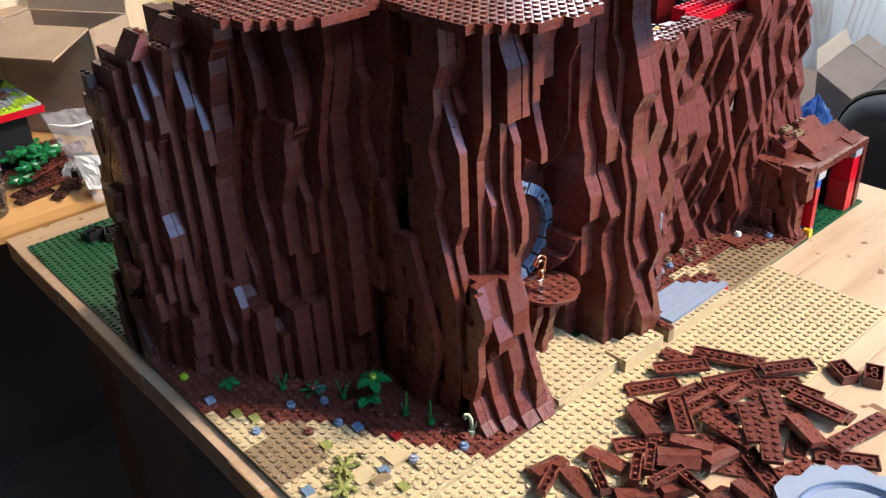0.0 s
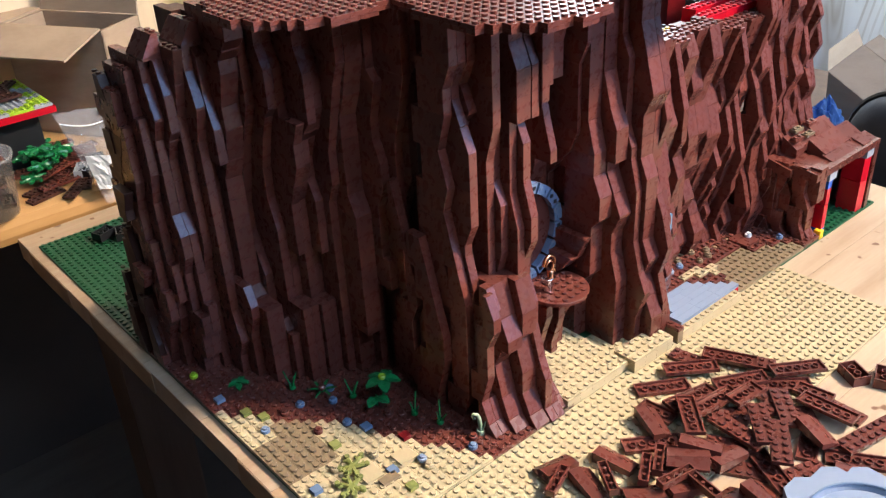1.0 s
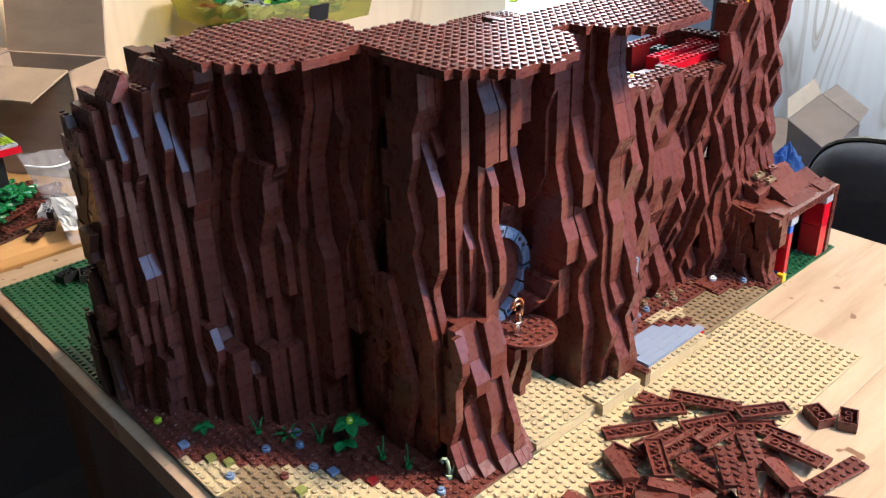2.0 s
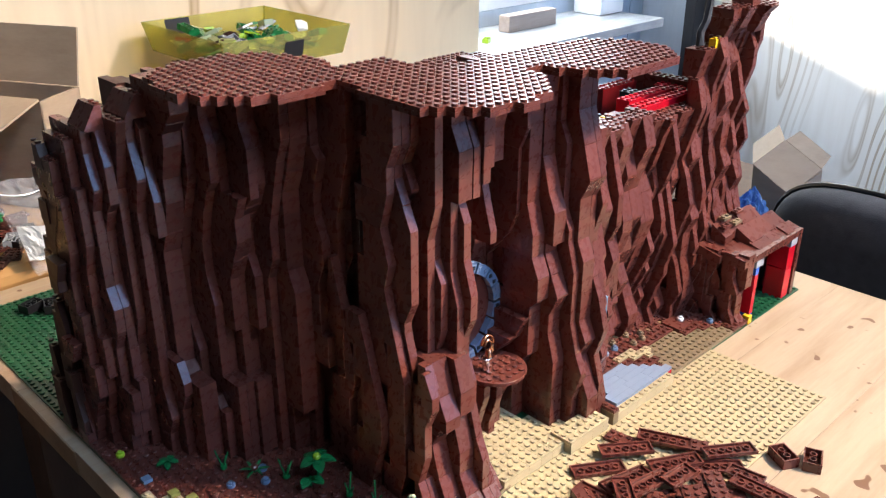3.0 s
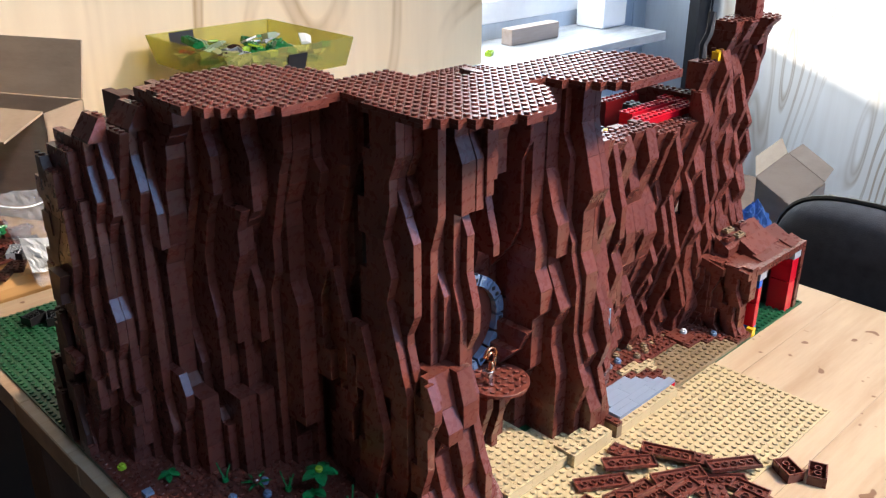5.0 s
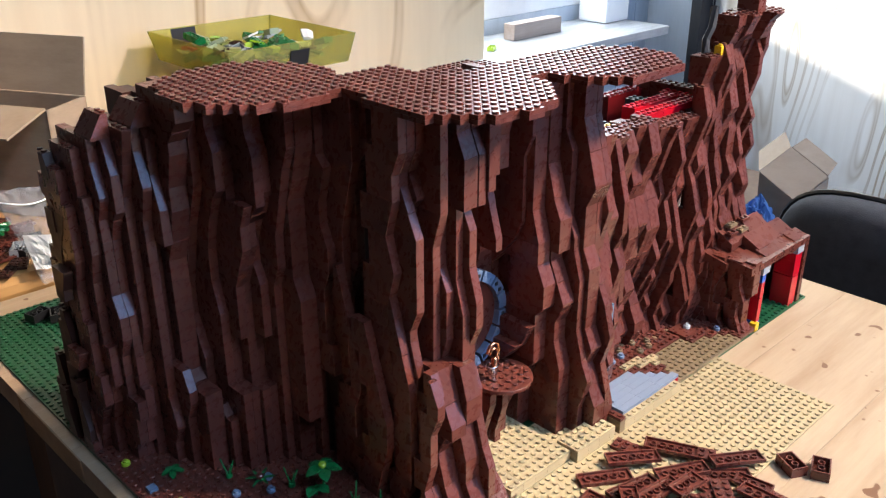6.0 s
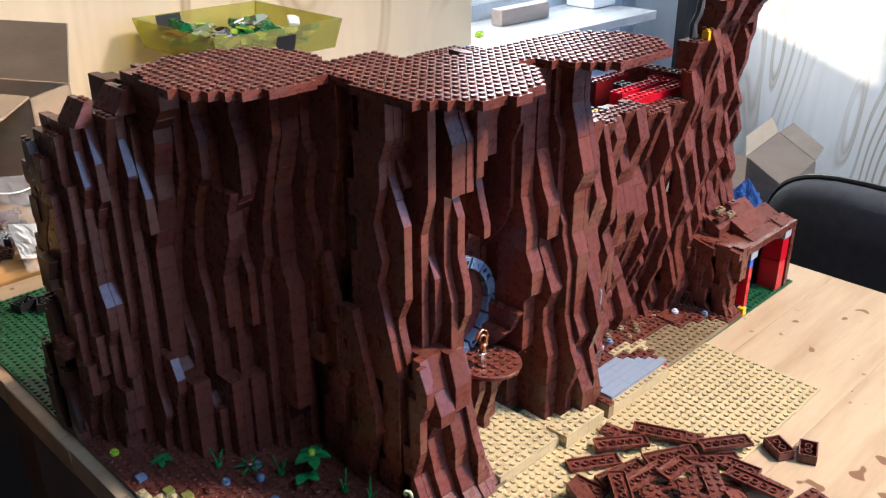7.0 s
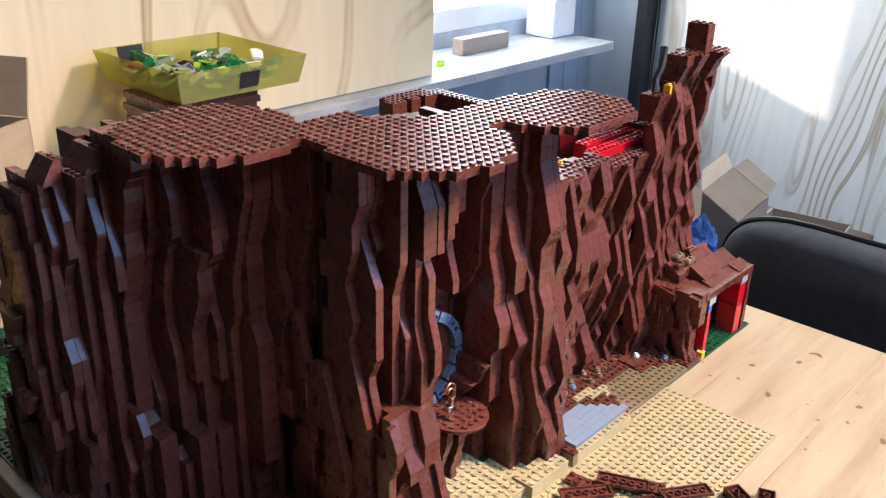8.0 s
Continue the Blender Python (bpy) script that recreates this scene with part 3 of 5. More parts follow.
column(pillar, 9, 1, 3.6, "b2 i2 b1 b1 s3 b3 s2 o1 b2 b2 s2 b2", 13, deep=5)
column(pillar, 11, 1, 0.2, "s1 s1 s1 s2 s1 S2 s2 s2 b3 b3 b3 b3 b2 b2 o6 b3 b2 b2", 0, deep=5)
column(pillar, 12, 1, 7.65, "b2 s3 b3 b3 b3 b3 b3 b3 b3 b3 o5 b3 b3", 0, deep=5)
# gate recess
recess = section("gate_recess", "deep niche of dark slope bricks")
column(recess, 15.5, 2, 12.4, "b3 b3 b3 b3 b3 b3 b3 b2 b2 o2 b3 i3 b2 b2", 0, deep=5)
column(recess, 17.5, 1, 13, "b3 b3 b3 b3 b3 b3 b2 o5 b1 s3 s3 b3 b3 b2", 0, deep=4)
column(recess, 18.5, 2, 12.2, "b3 b3 b3 b3 b2 b2 i3 b3 b3 b2 o2 b3 i3 b2", 0, deep=5)
column(recess, 20.5, 1, 11.2, "b3 b3 b2 s3 b3 b3 b3 b3 b3 i2 b3 b2 b2", 0, deep=5)
column(recess, 21.5, 1, 12, "b3 b3 b3 b3 b3 b2 i1 i1 i1 i2 b3 b3 i2 b3 b2", 0, deep=5)
column(recess, 22.5, 2, 10.8, "b3 b3 b3 b3 i3 s3 b3 b2 b2 o3 b2 b2 i3 b3", 0, deep=5)
# second pillar
pillar_two = section("second_pillar", "second cliff pillar of slope bricks")
column(pillar_two, 22, 2, 8.0, "b3 b2 i2 i1 b3 b2 i1 b2 s2 b2 s3 b3 b3 b3 b3", 0, deep=5)
column(pillar_two, 24, 2, 3.8, "b3 b2 b2 s3 b2 i2 s2 s2 b1 o1 b3 s2 s3 b3 b3 b2", 0, deep=5)
column(pillar_two, 26, 1, 2.3, "b3 i3 s2 s3 b3 b2 s3 b1 s2 b3 b3 s2 b3 b2", 0, deep=5)
column(pillar_two, 27, 2, 0.8, "b3 s2 s2 i2 s2 b3 b3 s2 b2 b2 i2 s3 s3 b2 b2", 0, deep=5)
column(pillar_two, 29, 1, 0.8, "b3 b1 s3 i3 s3 s2 s2 b3 b3 i2 s3 s3 b3", 0, deep=4)
column(pillar_two, 30, 1, 1.0, "b2 s3 s3 b1 i3 s3 s3 b1 i3 s3 b2 b2", 0, deep=4)
# right wall
right_wall = section("right_cliff_wall", "sunlit cliff wall of slope bricks with a studded top")
rock_face(right_wall, 31, 56, [(31, 3), (36, 6), (40, 9), (47, 11), (53, 10), (56, 9)], [(31, 6), (40, 8), (56, 8)], [(31, 28), (40, 27), (56, 26)], 10, 4, (1, 1, 1, 2), studs=True, jitter=0.8, deep=3)
column(right_wall, 34.9, 0.6, 4.9, "b3", 7.5, TBLUE, deep=1)
tower = section("tower", "tall narrow cliff tower")
rock_face(tower, 56, 61, [(56, 8), (61, 8)], [(56, 8), (61, 8)], [(56, 28), (57, 30), (58, 32), (61, 33)], 12, 5, (1, 1, 2), studs=True, jitter=0.5, deep=2)
rock_face(tower, 61, 69, [(61, 8), (69, 9)], [(61, 8), (69, 8)], [(61, 33), (65, 34), (69, 33)], 14, 6, (1, 2), studs=True, jitter=0.5, deep=3)
rock_face(tower, 69, 72, [(69, 9), (72, 9)], [(69, 9), (72, 9)], [(69, 29), (70, 25), (72, 22)], 24, 4, (1,), studs=True, jitter=0.5, deep=3)
# dark core added behind the faces; its colour stands for shade in the gaps
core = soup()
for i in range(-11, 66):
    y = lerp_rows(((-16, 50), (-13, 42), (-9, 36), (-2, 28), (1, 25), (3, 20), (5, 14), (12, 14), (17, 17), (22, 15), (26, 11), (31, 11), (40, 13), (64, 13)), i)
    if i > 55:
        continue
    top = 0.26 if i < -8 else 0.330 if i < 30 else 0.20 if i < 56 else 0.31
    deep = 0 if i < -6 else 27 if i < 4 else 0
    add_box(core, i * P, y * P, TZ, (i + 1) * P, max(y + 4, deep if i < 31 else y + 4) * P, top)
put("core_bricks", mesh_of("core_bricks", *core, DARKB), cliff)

# roof
roof = new("roof")
roof.parent = cliff
tagged(roof, "wavy flat roof of studded reddish brown plates")


def in_roof(i, j):
    x, y = i + 0.5, j + 0.5
    disc = lambda cx, cy, rx, ry: ((x - cx) / rx) ** 2 + ((y - cy) / ry) ** 2 < 1
    return (disc(-1.6, 21.8, 8.3, 8.6) or disc(10, 6, 8.3, 8.6) or disc(29.4, 4.0, 8.0, 6.5)
            or (3 <= x <= 12 and 11 <= y <= 18) or (14 <= x <= 30 and 5 <= y <= 11))


RZ = 0.348
cells = {(i, j): BROWN for i in range(-12, 42) for j in range(-4, 33) if in_roof(i, j)}
lay_plates(roof, cells, RZ - PH, longest=6)
s = soup()
for (i, j) in cells:
    add_box(s, i * P + 0.00005, j * P + 0.00005, RZ - 2 * PH, (i + 1) * P - 0.00005, (j + 1) * P - 0.00005, RZ - PH - 0.0001)
put("lower_layer", mesh_of("lower_layer", *s, BROWN), roof)
# ---- ground of the gate side ----
gate_ground = new("gate_terrain")
gate_ground.parent = cliff
tagged(gate_ground, "stepped tan ground before the gate, a pool and dark tan shore")
lay_plates(gate_ground, {(i, j): TAN for i in range(12, 22) for j in range(0, 12)}, 0.0118 - PH, longest=6)
lay_plates(gate_ground, {(i, j): TAN for i in range(12, 22) for j in range(0, 2)}, 0.0022, BH - PH - 0.0001, longest=4)
lay_plates(gate_ground, {(i, j): TAN for i in range(10, 12) for j in range(0, 10)}, TZ - PH, PH, 2)
lay_plates(gate_ground, {(i, j): TAN for i in range(22, 29) for j in range(-1, 2)}, 0.0118, PH, 4)
lay_plates(gate_ground, {(i, j): TAN for i in range(22, 29) for j in range(-1, 2)}, 0.0022, BH - 0.0001, 4)
lay_plates(gate_ground, {(i, j): TAN for i in range(22, 29) for j in range(2, 7)}, TZ - PH, PH, 4)
lay_plates(gate_ground, {(i, -1): TAN for i in range(31, 43)}, 0.0022, BH, 4)
lay_plates(gate_ground, {(29, j): TAN for j in range(0, 2)}, TZ - PH, 2 * PH, 2)
# pool of smooth light blue tiles
pool = {(i, j): LBLUE for i in range(32, 45) for j in range(0, 5) if i - 32 > (j - 2) * 0.8 and i + 1.1 * j < 44}
left = dict(pool)
for (i, j) in sorted(pool):
    if (i, j) in left:
        n = 1
        del left[(i, j)]
        while n < 4 and (i + n, j) in left:
            del left[(i + n, j)]
            n += 1
        put("tile", plate_mesh(n, 1, LBLUE, PH, False), gate_ground, (i * P, j * P, 0.0118))
        put("brick", plate_mesh(n, 1, BLUE if i % 5 else RED, 0.0096, False), gate_ground, (i * P, j * P, 0.0021))
shore = {}
rs = random.Random(21)
for i in range(29, 64):
    for j in range(0, 12):
        if (i, j) in pool or j > lerp_rows(((29, 4), (36, 8), (42, 12), (55, 13), (60, 8), (64, 3)), i) + 1:
            continue
        if i < 32 and j < 1:
            continue
        if 43 < i < 60 and j < lerp_rows(((44, 1), (46, 5), (53, 6), (54, 4), (57, 3), (60, 1)), i):
            mat = DTAN
        else:
            mat = BROWN
            if 38 < i < 47 and 2 < j < 7 and abs((i - 38) * 0.45 - (8 - j)) < 0.9:
                mat = TAN
            if rs.random() < 0.03:
                mat = DTAN
        shore[(i, j)] = mat
lay_plates(gate_ground, {c: m for c, m in shore.items() if m is DTAN}, TZ - PH, longest=4)
lay_plates(gate_ground, {c: m for c, m in shore.items() if m is BROWN}, TZ - PH + 0.001, PH + 0.001, 4)
lay_plates(gate_ground, {c: m for c, m in shore.items() if m is TAN}, TZ - PH + 0.002, PH + 0.002, 3)
put("tile", plate_mesh(3, 3, BROWN, PH, False), gate_ground, (54 * P, 5 * P, TZ + 0.0012))
put("plate", plate_mesh(1, 3, BROWN, PH), gate_ground, (30 * P, -1 * P, 0.0150))
put("plate", plate_mesh(1, 1, DTAN, PH), gate_ground, (30 * P, 2 * P, 0.0150))
put("brick", plate_mesh(1, 3, DTAN, 0.0128), gate_ground, (30 * P, -1 * P, 0.0021))

# scattered single-stud pieces and tiles on the ground
round_piece = soup()
add_cyl(round_piece, 0, 0, 0, 0.0031, 0.0039, 14, None, True, 0.0003)
add_stud(round_piece, 0, 0, 0.0031)


def studlets(mat, spots, z=TZ, name="round_plate"):
    me = mesh_of(name, *round_piece, mat)
    for x, y in spots:
        put(name, me, ground, ((math.floor(x) + 0.5) * P, (math.floor(y) + 0.5) * P, z + 0.0002))


studlets(SANDB, ((-8.6, 20.3), (-5.7, 18.2), (-4.6, 20.0), (-6.5, 14.3), (-13.5, 19.7), (0.8, 2.5)))
studlets(SANDB, ((38.5, 9), (43, 8), (59, 3)), TZ + 0.002)
studlets(LBLUE, ((-4.2, 4.6), (47, 10), (29, 1.5), (41, 8)), TZ + 0.002)
studlets(BROWN, ((-9.4, 15.6), (-10.8, 20.4), (-4, 14), (-1, 9), (1, 6), (1.5, 3), (-1.6, 11.6), (-2.6, 12.4)))
studlets(TAN, ((-12, 9), (-8, 8), (-5, 3), (45, 5)), TZ + 0.001)
studlets(LIME, ((-15, 33),))
studlets(WHITEP, ((56.5, 6.2),), TZ + 0.0045)
studlets(DTAN, ((47, 9), (48, 7), (49, 8), (52, 11), (46, 7), (44, 9)), TZ + 0.002)
for mat, nx, ny, spots in ((SANDB, 1, 1, ((-15, 27), (-15, 8), (-8, 5), (-6, 12))), (TAN, 2, 2, ((-10.5, 5.5), (-6.5, 5.2))), (OLIVE, 1, 1, ((-14, 23), (-13, 21), (-10, 12), (-8, 2))), (DRED, 1, 1, ((-4, 8),)), (DTAN, 2, 1, ((-9.5, 4.3),))):
    for x, y in spots:
        put("tile", plate_mesh(nx, ny, mat, PH, False), ground, (x * P, y * P, TZ + 0.0002))

# ---- plants ----


def tube(s, pts, r, n=6):
    """Adds a tapering tube along points to a soup."""
    v, f = s
    k = len(v)
    for a, p in enumerate(pts):
        d = Vector(pts[min(a + 1, len(pts) - 1)]) - Vector(pts[max(a - 1, 0)])
        q = d.to_track_quat("Z", "Y")
        rad = r[a] if isinstance(r, (list, tuple)) else r
        v += [tuple(Vector(p) + q @ Vector((rad * math.cos(2 * math.pi * i / n), rad * math.sin(2 * math.pi * i / n), 0))) for i in range(n)]
    for a in range(len(pts) - 1):
        f += [(k + a * n + i, k + a * n + (i + 1) % n, k + (a + 1) * n + (i + 1) % n, k + (a + 1) * n + i) for i in range(n)]
    f += [tuple(k + i for i in reversed(range(n))), tuple(k + (len(pts) - 1) * n + i for i in range(n))]
    return s


def leaf(s, base, yaw, length, width, rise, droop=0.3, thick=0.0006):
    v, f = s
    k = len(v)
    rows = 6
    for side in (0, 1):
        for a in range(rows + 1):
            u = a / rows
            w = width * math.sin(math.pi * min(1, u * 0.92 + 0.06)) ** 0.8
            r, z = u * length, rise * u * length - droop * (u * length) ** 2 / length - side * thick
            for e in (-1, 0, 1):
                v.append((base[0] + math.cos(yaw) * r - math.sin(yaw) * e * w, base[1] + math.sin(yaw) * r + math.cos(yaw) * e * w, base[2] + z + (0.15 * w if e else 0)))
    m = 3 * (rows + 1)
    for a in range(rows):
        for e in (0, 1):
            q = (k + 3 * a + e, k + 3 * a + e + 1, k + 3 * a + 3 + e + 1, k + 3 * a + 3 + e)
            f += [q, tuple(i + m for i in reversed(q))]
        f += [(k + 3 * a, k + 3 * a + 3, k + 3 * a + 3 + m, k + 3 * a + m), (k + 3 * a + 5, k + 3 * a + 2, k + 3 * a + 2 + m, k + 3 * a + 5 + m)]
    return s


def plant(name, x, y, label, group="toy plants"):
    return thing(name, ((math.floor(x) + 0.5) * P, (math.floor(y) + 0.5) * P, TZ + 0.0002), label, "toy plant", group)


def grass_stalks(x, y, turn=0.0):
    ob = plant("grass_stalks", x, y, "bright green toy grass tuft with upright stalks on brown plates")
    s = add_cyl(soup(), 0, 0, 0.0014, 0.005, 0.0032, 12, 0.0028)
    put("holder", mesh_of("holder", *s, GREEN), ob)
    for a, lean, h in ((turn, 0.006, 0.017), (turn + 2.4, 0.004, 0.012), (turn + 4.0, 0.007, 0.010)):
        dx, dy = math.cos(a), math.sin(a)
        put("stalk", mesh_of("stalk", *tube(soup(), [(dx * 0.001, dy * 0.001, 0.004), (dx * lean * 0.6, dy * lean * 0.6, 0.004 + h * 0.5), (dx * lean, dy * lean, 0.004 + h)], [0.0009, 0.0008, 0.0007]), GREEN), ob)
    return ob


for x, y, a in ((-7.4, 23.5, 2.6), (-3.3, 17.3, 2.4), (-0.3, 10.4, 0.6), (0.3, 7.0, 0.9)):
    grass_stalks(x, y, a)


def leafy_plant(x, y, n, length, width, high, label, name="leafy_plant", rise=0.35, mat=GREEN, bud=False):
    ob = plant(name, x, y, label)
    s = tube(soup(), [(0, 0, 0.0), (0.0003, 0, high * 0.5), (0, 0.0003, high)], [0.0016, 0.0012, 0.0010])
    put("stem", mesh_of("stem", *s, mat), ob)
    for k in range(n):
        a = 2 * math.pi * k / n + 0.5
        put("leaf", mesh_of("leaf", *leaf(soup(), (math.cos(a) * 0.001, math.sin(a) * 0.001, high - 0.001 * (k % 2)), a, length, width, rise), mat), ob)
    if bud:
        s = add_cyl(soup(), 0, 0, high, high + 0.004, 0.0030, 12, 0.0034, True, 0.001)
        put("bud", mesh_of("bud", *s, LIME if bud == 1 else BROWN), ob, label="round plate on top of the stem")
    return ob


leafy_plant(-11.1, 28.5, 5, 0.009, 0.0030, 0.004, "dark green low star-shaped toy leaf plant", rise=0.15, bud=False)
leafy_plant(-5.3, 20.9, 6, 0.012, 0.0013, 0.005, "green spiky toy plant with a brown cap", rise=0.4, bud=2)
leafy_plant(-1.6, 14.5, 5, 0.015, 0.0052, 0.026, "tall bright green toy plant with broad leaves and a lime bud", rise=0.12, bud=1)
low = plant("leafy_plant", -2.6, 14.2, "curved green toy leaves leaning out of the ground")
for a in (3.6, 5.0):
    put("leaf", mesh_of("leaf", *leaf(soup(), (0, 0, 0.010), a, 0.014, 0.005, 0.25), GREEN), low)
put("stem", mesh_of("stem", *tube(soup(), [(0, 0, 0), (0.001, 0.001, 0.011)], 0.0012), GREEN), low)
# curled sage tendril
curl = plant("curled_tendril", 2.6, 3.3, "pale sage green toy tendril with a curled tip")
pts = [(0, 0, 0.002), (0, 0, 0.010), (-0.0005, 0.0002, 0.016), (-0.002, 0.0010, 0.0205), (-0.0045, 0.0020, 0.0218), (-0.0062, 0.0028, 0.0196), (-0.0052, 0.0024, 0.0172), (-0.0036, 0.0017, 0.0178)]
put("stem", mesh_of("stem", *tube(soup(), pts, [0.0022, 0.0019, 0.0017, 0.0016, 0.0014, 0.0012, 0.0010, 0.0008], 8), SAGE, True), curl)
put("shoot", mesh_of("shoot", *tube(soup(), [(0.001, -0.0005, 0.004), (0.0035, -0.0015, 0.008), (0.0045, -0.002, 0.0115)], [0.0013, 0.0010, 0.0007]), SAGE, True), curl)
put("holder", mesh_of("holder", *add_cyl(soup(), 0, 0, 0, 0.004, 0.0032, 12, None, True, 0.0003), SAGE), curl)


def branch_leaf(x, y, z, turn, mat, label, size=1.0, group="toy plants"):
    """A flat branching leaf plate with round studs at its tips."""
    ob = thing("branch_leaf", (x * P, y * P, z), label, "toy plant", group)
    s = soup()
    for a, r in ((turn, 0.014), (turn + 0.9, 0.012), (turn - 0.9, 0.012), (turn + 2.2, 0.010), (turn - 2.2, 0.010), (turn + 3.14, 0.009)):
        dx, dy, r = math.cos(a), math.sin(a), r * size
        tube(s, [(0, 0, 0.0012), (dx * r * 0.6, dy * r * 0.6, 0.0014), (dx * r, dy * r, 0.0013)], [0.0022 * size, 0.0019 * size, 0.0014 * size])
        tube(s, [(dx * r * 0.55, dy * r * 0.55, 0.0013), (dx * r * 0.8 - dy * r * 0.3, dy * r * 0.8 + dx * r * 0.3, 0.0013)], [0.0015 * size, 0.0012 * size])
        add_cyl(s, dx * r, dy * r, 0.0, 0.0034, 0.0022 * size, 10, None, True, 0.0003)
    put("fronds", mesh_of("fronds", *s, mat), ob)
    return ob


branch_leaf(-10.2, 8.5, TZ + 0.0018, 0.4, OLIVE, "olive green branching toy leaf lying on tan plates")
branch_leaf(-11.9, 6.3, TZ + 0.0018, 1.2, OLIVE, "olive green branching toy leaf lying on tan plates")

# ---- gate, platform and ornament ----
gate = new("gate_ring")
gate.parent = cliff
tagged(gate, "grey-blue ring gate with slots around a dark doorway")
gate.location = (15.9 * P, 10.8 * P, 15.8 * P)
for k in range(16):
    a0, a1 = 2 * math.pi * k / 16 + 0.03, 2 * math.pi * (k + 1) / 16 - 0.03
    s = soup()
    v, f = s
    for a in (a0, (a0 + a1) / 2, a1):
        for r, y in ((5.0, -0.5), (6.2, -0.5), (6.2, 0.6), (5.0, 0.6)):
            v.append((math.cos(a) * r * P, y * P, math.sin(a) * r * P))
    for b in (0, 4):
        f += [(b + i, b + (i + 1) % 4, b + 4 + (i + 1) % 4, b + 4 + i) for i in range(4)]
    f += [(3, 2, 1, 0), (8, 9, 10, 11)]
    am = (a0 + a1) / 2
    put("ring_segment", mesh_of("ring_segment", v, f, SANDB), gate)
    s = soup()
    for off in (-0.09, 0.09):
        cx, cz = math.cos(am + off) * 5.6 * P, math.sin(am + off) * 5.6 * P
        add_box(s, cx - 0.0017, -0.5 * P - 0.0006, cz - 0.0017, cx + 0.0017, -0.5 * P + 0.0004, cz + 0.0017)
    put("slot", mesh_of("slot", *s, BLACK if k % 2 else SANDB), gate)
s = soup()
v, f = s
for y in (0.3, 0.7):
    v += [(math.cos(2 * math.pi * k / 32) * 5.05 * P, y * P, math.sin(2 * math.pi * k / 32) * 5.05 * P) for k in range(32)]
f += [tuple(range(32)), tuple(reversed(range(32, 64)))] + [(k, (k + 1) % 32, 32 + (k + 1) % 32, 32 + k) for k in range(32)]
put("door_disc", mesh_of("door_disc", v, f, BROWN), gate, label="brown disc closing the doorway")

disc_at = (18.0, 7.2)
platform = new("round_platform")
platform.parent = cliff
tagged(platform, "round studded brown platform on slanted struts")
s = soup()
add_cyl(s, disc_at[0] * P, disc_at[1] * P, 0.0768, 0.080, 3.55 * P, 28, None, True, 0.0003)
s[1].append(tuple(reversed(range(28))))
for i in range(-4, 4):
    for j in range(-4, 4):
        if (i + 0.5) ** 2 + (j + 0.5) ** 2 < 9.6:
            add_stud(s, (disc_at[0] + i + 0.5) * P, (disc_at[1] + j + 0.5) * P, 0.080)
put("round_plate", mesh_of("round_plate", *s, BROWN), platform)
for x, y, code in ((15, 8, "i3 i3 b1"), (17, 7, "b2 i3 b2"), (19, 8, "b3 i2 b2"), (14, 9, "b2 b3 b2 s2")):
    column(platform, x, 1, y, code, 0)
column(platform, 20, 2, 9, "i1 i1", 8)
column(platform, 21, 2, 8, "i1 i2", 9)

orn = thing("copper_ornament", (16.5 * P, 7.2 * P, 0.0818), "copper and silver chromed toy ornament on the round platform", "toy ornament")
s = soup()
prof = [(0.0036, 0), (0.0030, 0.003), (0.0040, 0.007), (0.0026, 0.011)]
v, f = s
for r, z in prof:
    v += [(r * math.cos(2 * math.pi * k / 14), r * math.sin(2 * math.pi * k / 14), z) for k in range(14)]
for a in range(3):
    f += [(a * 14 + k, a * 14 + (k + 1) % 14, (a + 1) * 14 + (k + 1) % 14, (a + 1) * 14 + k) for k in range(14)]
put("base", mesh_of("base", v, f, CHROME, True), orn)
ring = [(0.001 + 0.0075 * math.cos(a), 0, 0.024 + 0.0105 * math.sin(a)) for a in [2.9 - k * 0.36 for k in range(13)]]
put("arc", mesh_of("arc", *tube(soup(), ring, 0.0016, 8), COPPER, True), orn)
put("inner_arc", mesh_of("inner_arc", *tube(soup(), [(x * 0.62, -0.001, 0.0235 + (z - 0.024) * 0.62) for x, y, z in ring], 0.0013, 8), COPPER, True), orn)
put("collar", mesh_of("collar", *tube(soup(), [(0.0058 * math.cos(k * 0.5), 0.0042 * math.sin(k * 0.5), 0.0125) for k in range(13)], 0.0012, 6), CHROME, True), orn)
s = add_cyl(soup(), 0.0015, -0.001, 0.013, 0.021, 0.0034, 12, 0.0026, True, 0.001)
put("core", mesh_of("core", *s, COPPER, True), orn)

# ---- gate house at the end of the wall ----
house = section("gate_house", "low rocky house with a red framed opening")
for x, y, code, w, d in ((55, 9.4, "s1 s2 b1 i2", 2, 4), (57, 8.8, "s1 i2 b3 s2", 1, 4), (58, 8.6, "s2 b2 i2 b2", 1, 4), (59, 8.0, "s1 b1 o1 b3 i2 b1", 1, 4), (60, 7.4, "i2 r1 b2 i2 b2", 1, 3),
                         (60.4, 5.7, "s2 o1 b1 b4 s2", 1.6, 2.6), (61.2, 4.7, "b2 i1 b2 s2 b2", 1, 1.8), (60.6, 3.3, "s1 b2 r1 b2 i2 b2", 1.4, 2.0), (61.6, 1.9, "b1 s2 i2 b1 s1 b2", 1, 1.9),
                         (60.9, 0.8, "s2 b2 o1 s2 b2 b1", 1.2, 1.8), (61.8, 0.2, "s1 b3 i1 b2 b2", 1.8, 1.6)):
    column(house, x, w, y, code, deep=d)
